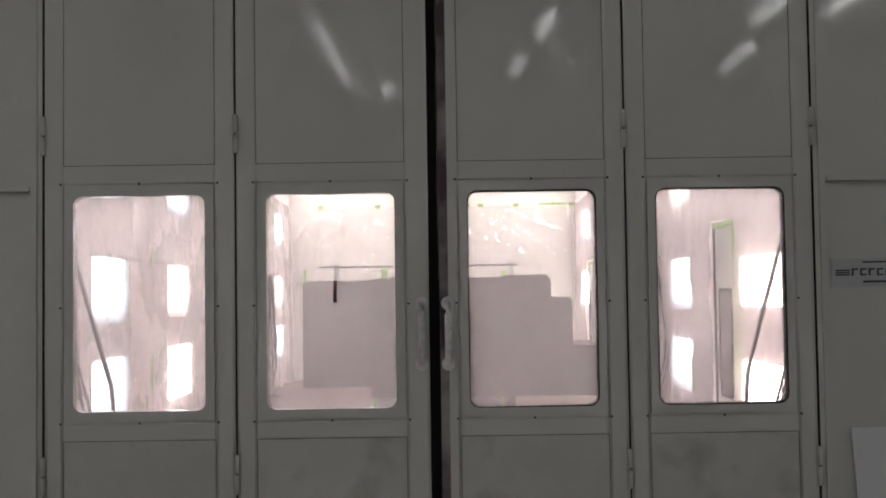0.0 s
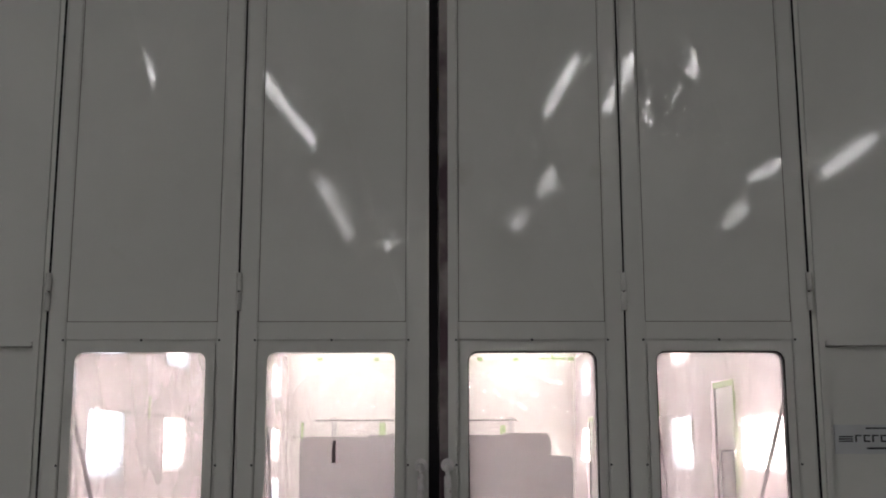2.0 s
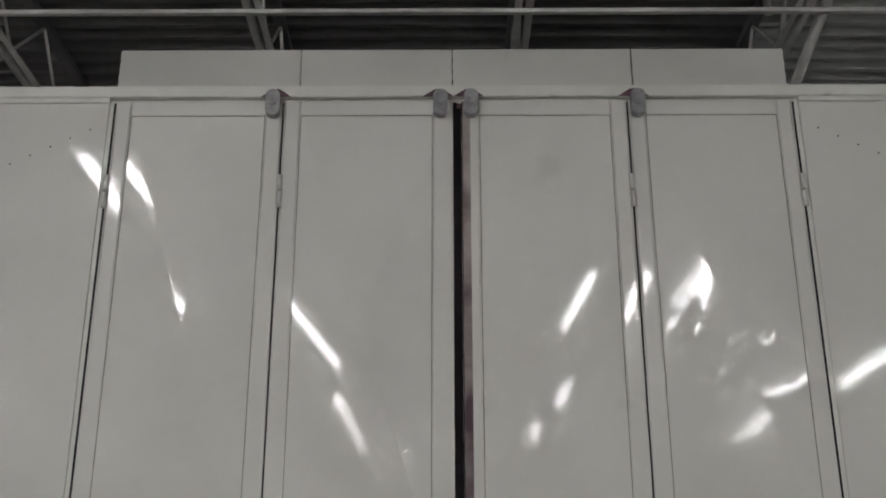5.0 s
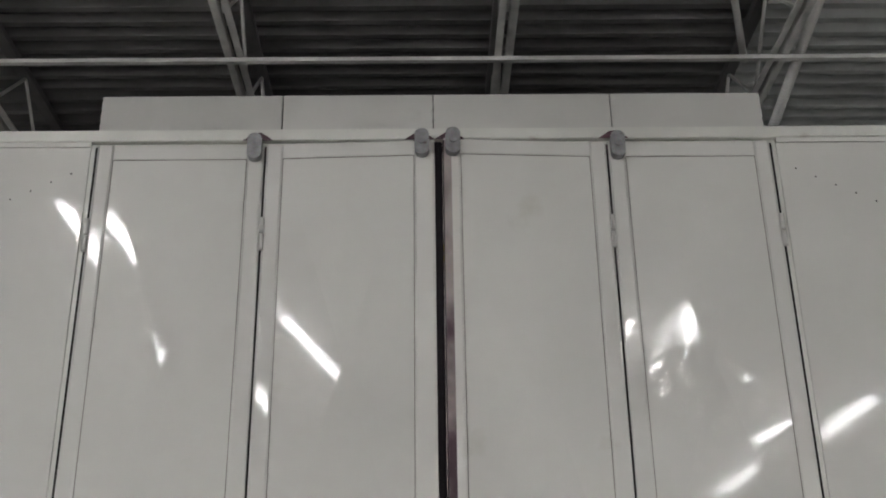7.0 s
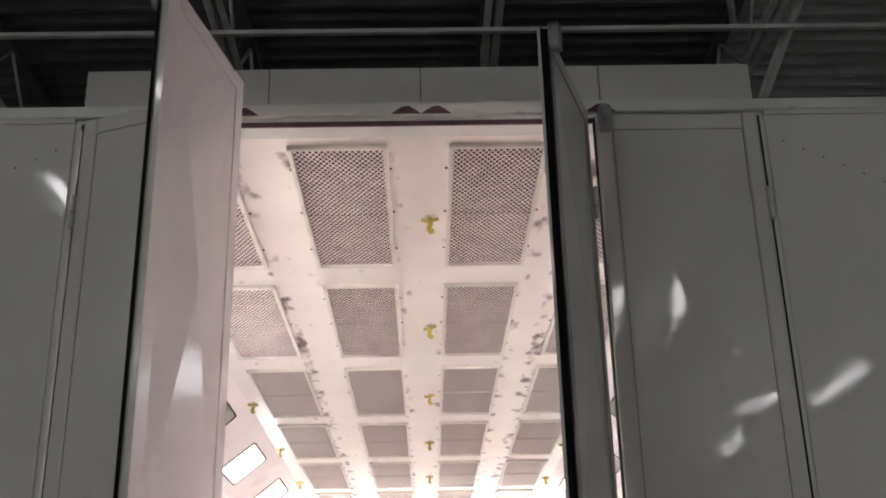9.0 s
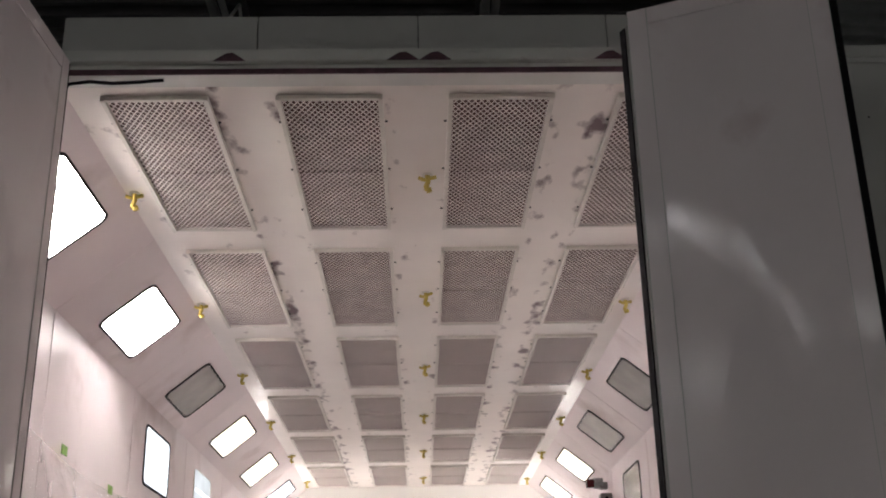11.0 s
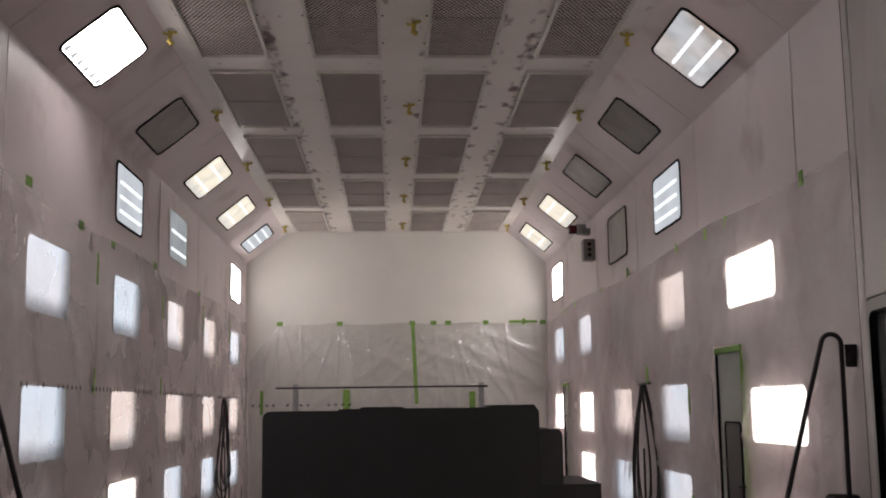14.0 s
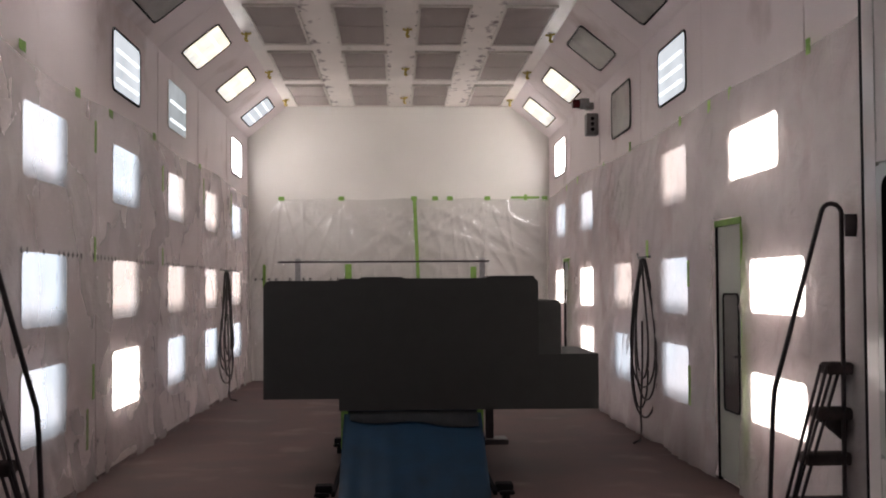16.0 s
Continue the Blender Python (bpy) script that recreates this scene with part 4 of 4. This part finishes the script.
def hoses():
    for x, s, yc, zt, zb, wid, neck in ((XL + 0.14, 1, 11.2, 1.80, 0.22, 0.40, 1.7), (XR - 0.14, -1, 6.66, 1.84, 0.22, 0.33, 0.7)):
        h = thing("hose_coil", "black air hose hung in long loops on a wall hook", "hose", "coiled hoses")
        part("hook", pipe(bmesh.new(), [(x - s * 0.13, yc, zt + 0.02), (x + s * 0.03, yc, zt + 0.0), (x + s * 0.04, yc, zt + 0.05)], 0.012, 8), M_IRON, h)
        for j in range(5):
            w, b = wid * (1.05, 0.80, 0.95, 0.62, 0.45, 0.88)[j], zb + (0.0, 0.20, 0.32, 0.10, 0.42, 0.05)[j]
            off = (0.03, -0.05, 0.0, 0.06, -0.03, 0.02)[j]
            pts = []
            for i in range(30):
                a = 2 * math.pi * i / 30
                z = (zt - 0.008 * j + b) / 2 + (zt - b) / 2 * math.cos(a)
                narrow = 0.20 + 0.80 * ((1 - math.cos(a)) / 2) ** neck
                wob = 0.02 * noise.noise((j * 3.1, z * 2.2, yc))
                pts.append((x + s * (0.010 * j - 0.03 + 0.10 * (w / wid) * narrow * math.sin(a)) + wob, yc + off * (1 - math.cos(a)) + w * narrow * math.sin(a) + wob * 2, z))
            part("loop", pipe(bmesh.new(), pts, 0.0100, 7, True), M_HOSE, h)
        part("tail", pipe(bmesh.new(), [(x, yc - 0.02, 1.2), (x + s * 0.02, yc - 0.10, 0.75), (x + s * 0.03, yc - 0.04, 0.30), (x + s * 0.02, yc - 0.02, 0.10), (x + s * 0.05, yc - 0.10, 0.014), (x + s * 0.16, yc - 0.30, 0.014)], 0.0100, 7), M_HOSE, h)
        part("coupling", pipe(bmesh.new(), [(x + s * 0.03, yc - 0.035, 0.62), (x + s * 0.03, yc - 0.035, 0.70)], 0.022, 8), M_IRON, h, "grey metal hose coupling")


def rail_bar():
    r = thing("hanging_rail", "grey stand with a long thin horizontal bar before the end wall", "rail stand")
    y = 13.43
    part("bar", pipe(bmesh.new(), [(-2.02, y, 1.972), (1.385, y, 1.972)], 0.016, 8), M_DARKPIPE, r)
    for x in (-1.704, 1.280):
        part("post", cube(x - 0.045, y + 0.02, 0.0, x + 0.045, y + 0.07, 2.03, 0.006), M_IRON, r)
        part("foot", cube(x - 0.05, y - 0.35, 0.0, x + 0.05, y + 0.35, 0.05, 0.006), M_IRON, r)


def steps(s, x0, y0, wall, deep, lean=0.0, lift=0.0):
    """Rolling steps that climb towards the side wall; s is the side of that wall, wall its distance."""
    st = thing("rolling_steps", "dark painted steel rolling steps with looped handrails and ribbed treads", "step ladder", "rolling steps")
    P = lambda u, y, z: (x0 + s * u, y, z)
    top = [P(0.374 + 0.058 * math.sin(radians(a)), y0, 1.962 + 0.058 * math.cos(radians(a))) for a in range(-72, 91, 18)]
    bm = pipe(bmesh.new(), [P(-0.018, y0, 0.02), P(0.0, y0, 0.40), P(0.022, y0, 0.86), P(0.033, y0, 0.975), P(0.062, y0, 1.075), *top, P(0.431, y0, 1.75), P(0.426, y0, 1.0), P(0.42, y0, 0.02)], 0.0140, 9)
    part("handrail", bm, M_DARKPIPE, st)
    for dy in (0.02, deep - 0.02):
        part("stringer", pipe(bmesh.new(), [P(0.042 + lean, y0 + dy, 0.02), P(0.141 + lean, y0 + dy, 0.382), P(0.342 + lean, y0 + dy, 1.10)], 0.0100, 8), M_DARKPIPE, st)
        part("brace", pipe(bmesh.new(), [P(0.085 + lean, y0 + dy, 0.02), P(0.191 + lean, y0 + dy, 0.381), P(0.408 + lean, y0 + dy, 1.07)], 0.0095, 8), M_DARKPIPE, st)
        part("back_post", pipe(bmesh.new(), [P(wall - 0.05, y0 + dy, 0.02), P(wall - 0.05, y0 + dy, 1.10)], 0.0145, 8), M_DARKPIPE, st)
    for i, z in enumerate((0.353, 0.608, 0.861, 1.116)):
        z += lift
        u = (0.130, 0.206, 0.283, 0.338)[i] + lean * 0.6
        tread = part("tread", cube(x0 + s * u, y0 - 0.012, z - 0.062, x0 + s * (wall - 0.03), y0 + deep, z, 0.008), M_TREAD, st)
        bm = bmesh.new()
        for k in range(4):
            box(bm, x0 + s * (u + 0.012), y0 + deep * (0.08 + k * 0.22), z, x0 + s * (wall - 0.04), y0 + deep * (0.18 + k * 0.22), z + 0.005)
        part("tread_ribs", bm, M_TREAD, tread)
        if i == 2:
            bm = bmesh.new()
            slab(bm, [(u + 0.01, z - 0.064), (wall - 0.05, z - 0.064), (wall - 0.05, z - 0.175), (wall - 0.12, z - 0.175)], y0 + deep * 0.4, y0 + deep * 0.4 + 0.012, lambda a, v, d: P(a, d, v))
            part("gusset", bm, M_DARKPIPE, st)
    part("side_plate", cube(x0 + s * 0.452, y0 - 0.004, 1.833, x0 + s * 0.525, y0 + 0.010, 1.961, 0.002), M_DARKPIPE, st, "dark flat bracket plate")
    for u in (-0.02, 0.42):
        for y in (y0, y0 + deep):
            part("castor", pipe(bmesh.new(), [(x0 + s * u, y - 0.02, 0.045), (x0 + s * u, y + 0.02, 0.045)], 0.045, 12), M_BLACK, st)


def workpiece():
    """Charcoal machine cover on a blue-draped trolley."""
    y = 4.50
    ob = thing("machine_cover", "charcoal coated stepped steel machine cover resting on a trolley", "machine cover")
    pl = lambda u, v, d: (u, d, v)
    def half_round(u0, v0, u1, v1, r, corners):
        out = []
        for key, cu, cv, a, pu, pv in (("br", u1 - r, v0 + r, -90, u1, v0), ("tr", u1 - r, v1 - r, 0, u1, v1), ("tl", u0 + r, v1 - r, 90, u0, v1), ("bl", u0 + r, v0 + r, 180, u0, v0)):
            out += [(cu + r * math.cos(radians(a + 18 * i)), cv + r * math.sin(radians(a + 18 * i))) for i in range(6)] if key in corners else [(pu, pv)]
        return out
    part("left_panel", slab(bmesh.new(), half_round(-1.20, 0.66, -0.585, 1.618, 0.06, ("tl",)), y + 0.012, y + 1.3, pl), M_CHAR, ob)
    part("centre_panel", slab(bmesh.new(), half_round(-0.59, 0.565, 1.035, 1.632, 0.05, ("tr",)), y, y + 1.3, pl), M_CHAR, ob)
    part("hood", slab(bmesh.new(), half_round(-0.42, 1.60, -0.06, 1.645, 0.02, ("tr", "tl")), y + 0.02, y + 0.5, pl), M_CHAR, ob)
    part("hood", slab(bmesh.new(), half_round(0.62, 1.60, 1.01, 1.650, 0.02, ("tr", "tl")), y + 0.02, y + 0.5, pl), M_CHAR, ob)
    part("step_panel", slab(bmesh.new(), half_round(1.0, 0.99, 1.225, 1.448, 0.05, ("tr",)), y + 0.03, y + 1.0, pl), M_CHAR2, ob)
    part("side_panel", slab(bmesh.new(), half_round(1.03, 0.562, 1.525, 1.010, 0.004, ()), y + 0.004, y + 1.1, pl), M_CHAR, ob)
    t = thing("trolley", "steel trolley draped in a blue plastic sheet on black castors", "trolley")
    bm = bmesh.new()
    n = 160
    path = []
    for i in range(n):
        f = i / n * 4
        k, r = int(f), f - int(f)
        cs = [(-0.55, y + 0.05), (0.56, y + 0.05), (0.56, y + 1.2), (-0.55, y + 1.2)]
        a, b = cs[k], cs[(k + 1) % 4]
        path.append((a[0] + (b[0] - a[0]) * r, a[1] + (b[1] - a[1]) * r))
    rows = []
    for z, amp in ((0.555, 0.0), (0.50, 0.006), (0.45, 0.009), (0.35, 0.013), (0.25, 0.016), (0.14, 0.019), (0.02, 0.022)):
        rows.append([bm.verts.new((x * (1 + amp * noise.noise((x * 6, yy * 6, 0.3))), yy - amp * 1.5 * noise.noise((x * 9 + 4, yy * 9, z)) - (0.98 * (0.555 - z) / 0.535 if yy < y + 0.06 else 0), z)) for x, yy in path])
    for q, w in zip(rows, rows[1:]):
        for i in range(n):
            bm.faces.new((q[i], q[(i + 1) % n], w[(i + 1) % n], w[i]))
    bm.faces.new(rows[0])
    part("drape", bm, M_BLUE, t, "creased blue plastic drape", smooth=True)
    bm = bmesh.new()
    band = [[bm.verts.new((-0.50 + 1.03 * i / 24, y + 0.030 - 0.006 * k - (0.98 * (0.555 - zz) / 0.535) - 0.012 * noise.noise((i * 0.5, k, 0.4)), zz)) for i in range(25)
             for zz in [0.553 - k * (0.018 + 0.016 * i / 24 + 0.004 * math.sin(i * 0.4))]] for k in range(4)]
    for q, w in zip(band, band[1:]):
        for i in range(24):
            bm.faces.new((q[i], q[i + 1], w[i + 1], w[i]))
    bmesh.ops.solidify(bm, geom=bm.faces[:], thickness=0.002)
    part("top_fold", bm, M_FOLD, t, "dark grey folded edge of the drape", smooth=True)
    part("tape_edge", cube(-0.575, y + 0.02, 0.25, -0.52, y + 0.028, 0.56), M_TAPE, t, "green masking tape")
    part("tape_edge", cube(0.53, y + 0.02, 0.22, 0.58, y + 0.028, 0.56), M_TAPE, t, "green masking tape")
    for x in (-0.66, 0.66):
        xi = x * 0.89
        part("outrigger", cube(xi - 0.015, y - 0.95, 0.05, xi + 0.015, y + 1.5, 0.09, 0.004), M_BLACK, t)
        for yy in (y - 0.98, y + 1.5):
            part("axle_block", cube(xi, yy - 0.05, 0.085, x + (0.05 if x > 0 else -0.05), yy + 0.07, 0.145, 0.006), M_BLACK, t)
        for yy in (y - 0.98, y + 1.5):
            c = part("castor", pipe(bmesh.new(), [(x - 0.025, yy, 0.06), (x + 0.025, yy, 0.06)], 0.06, 14), M_BLACK, t)
            part("fork", cube(x - 0.035, yy - 0.05, 0.07, x + 0.035, yy + 0.02, 0.105, 0.004), M_IRON, c)
            part("brake_pedal", cube(x - 0.055, yy - 0.11, 0.075, x + 0.055, yy - 0.055, 0.10, 0.006), M_BLACK, c)
    s = thing("work_stand", "low dark stand with blue cover behind the trolley", "stand")
    part("top", cube(0.62, y + 1.9, 0.50, 0.98, y + 2.3, 0.56, 0.006), M_BLUE, s)
    part("post", cube(0.76, y + 2.05, 0.05, 0.84, y + 2.13, 0.50), M_DARKPIPE, s)
    part("foot", cube(0.60, y + 1.95, 0.0, 0.98, y + 2.25, 0.05, 0.006), M_DARKPIPE, s)


def sprinklers():
    first = None
    for r in range(6):
        for x in (-1.905, 0.025, 1.760):
            y = 0.33 + PITCH * r + (1.05 if x > -0.5 and x < 0.5 else 1.30)
            m = pose(x, y, ZC)
            if first is None:
                first = thing("sprinkler_head", "sprinkler head wrapped in a yellowed bag under the ceiling", "sprinkler", "bagged sprinklers")
                part("plate", pipe(bmesh.new(), [(0, 0, -0.008), (0, 0, 0.001)], 0.035, 12), M_FRAME, first)
                bm = bmesh.new()
                pipe(bm, [(0, 0, -0.004), (0.005, 0, -0.05), (-0.008, 0.004, -0.085), (-0.004, 0, -0.105)], 0.017, 8)
                pipe(bm, [(-0.058, 0, -0.022), (-0.02, 0.006, -0.034), (0.058, 0.005, -0.016)], 0.013, 7)
                pipe(bm, [(0.006, 0.01, -0.09), (0.014, 0.015, -0.118)], 0.021, 6)
                part("bag", bm, M_YEL, first)
                first.matrix_basis = m
            else:
                copy_thing(first, m @ pose(0, 0, 0, 0, 0, 30 * math.sin(r * 5 + x)))


def front_clutter():
    sg = thing("sign_plate", "grey metal sign with dark angular lettering bars on the front panel", "sign")
    part("plate", cube(1.965, 0.017, 1.490, 2.34, 0.0245, 1.632, 0.002), M_SIGN, sg)
    bm = bmesh.new()
    for k in range(3):
        box(bm, 1.985, 0.0145, 1.548 + k * 0.011, 2.055, 0.0165, 1.555 + k * 0.011)
    for i in range(6):
        u = 2.065 + i * 0.042
        box(bm, u, 0.0145, 1.547, u + 0.009, 0.0165, 1.583)
        box(bm, u + 0.009, 0.0145, 1.575, u + 0.032, 0.0165, 1.583)
        if i % 2:
            box(bm, u + 0.009, 0.0145, 1.547, u + 0.032, 0.0165, 1.555)
    box(bm, 2.12, 0.0145, 1.610, 2.32, 0.0165, 1.618)
    box(bm, 2.12, 0.0145, 1.512, 2.30, 0.0165, 1.522)
    part("lettering", bm, M_INK, sg)
    bm = bmesh.new()
    slab(bm, [(2.045, 0.0), (2.75, 0.0), (2.75, 0.80), (2.035, 0.80)], 0.0, 0.02, lambda u, v, d: (u, -0.13 + d + v * 0.16, v))
    solid("white_board", bm, M_BOARD, "white sheet board leaning against the booth front", "board")


hall()
for jx in (-5.9, -3.75, -1.58, 0.55, 2.75, 4.9, 7.0):
    joist(jx)
bridging()
hall_lights()
booth_shell()
booth_front()
doors()
filters()
lights()
sheeting()
tape()
side_doors()
beacon()
hoses()
rail_bar()
steps(1, 1.962, 1.65, 0.545, 0.13)
steps(-1, -1.857, 1.02, 0.62, 0.14, -0.07, 0.10)
workpiece()
sprinklers()
front_clutter()


# ---- what moves: the two pairs of folding leaves ----
# seconds, turn of the outer leaf, fold of the inner leaf against it (degrees)
LEFT = [(0, 0, 0), (5.2, 0, 0), (6.7, 0, 0.5), (7.3, 0, 8), (7.5, 0, 14), (7.7, 0, 23), (7.9, 0, 34), (8.1, 0, 44), (8.3, 0, 57), (8.5, 1, 71), (8.6, 8, 72), (8.7, 12.5, 74), (8.8, 15, 78),
        (8.9, 18, 80), (9.0, 21.5, 79.5), (9.1, 25, 80), (9.2, 29, 80), (9.6, 44, 96), (10.1, 62, 125), (10.7, 82, 158), (11.2, 98, 178), (11.6, 103, 178), (12.2, 104, 178), (16, 104, 178)]
RIGHT = [(0, 0, 0), (5.2, 0, 0), (6.7, 0, 0.5), (7.3, 0, 9), (7.5, 0, 13), (7.7, 0, 18), (7.9, 0, 24), (8.1, 0, 31), (8.3, 0, 39), (8.5, 0, 46), (8.6, 0, 51), (8.8, 0, 62),
         (9.0, 0, 70), (9.2, 0, 78), (9.7, 2, 96), (10.3, 9, 117), (10.8, 18, 129), (11.3, 30, 138), (11.6, 37, 145), (12.0, 45.5, 154), (12.5, 56, 165), (13.0, 63, 173), (13.5, 71, 177), (14.0, 82, 178), (15, 95, 178), (16, 96, 178)]


def motions():
    for side, rows, jamb, s, w in (("left", LEFT, JL, 1, 0.948), ("right", RIGHT, JR, -1, 0.931)):
        outer, inner = [], []
        for t, turn, fold in rows:
            a = -s * turn
            m = pose(jamb, -OFF, 0, 0, 0, a)
            outer.append((t, m))
            inner.append((t, m @ pose(s * w, 0, 0, 0, 0, -s * fold)))
        walk(DOORS["outer_" + side], outer)
        walk(DOORS["inner_" + side], inner)


motions()
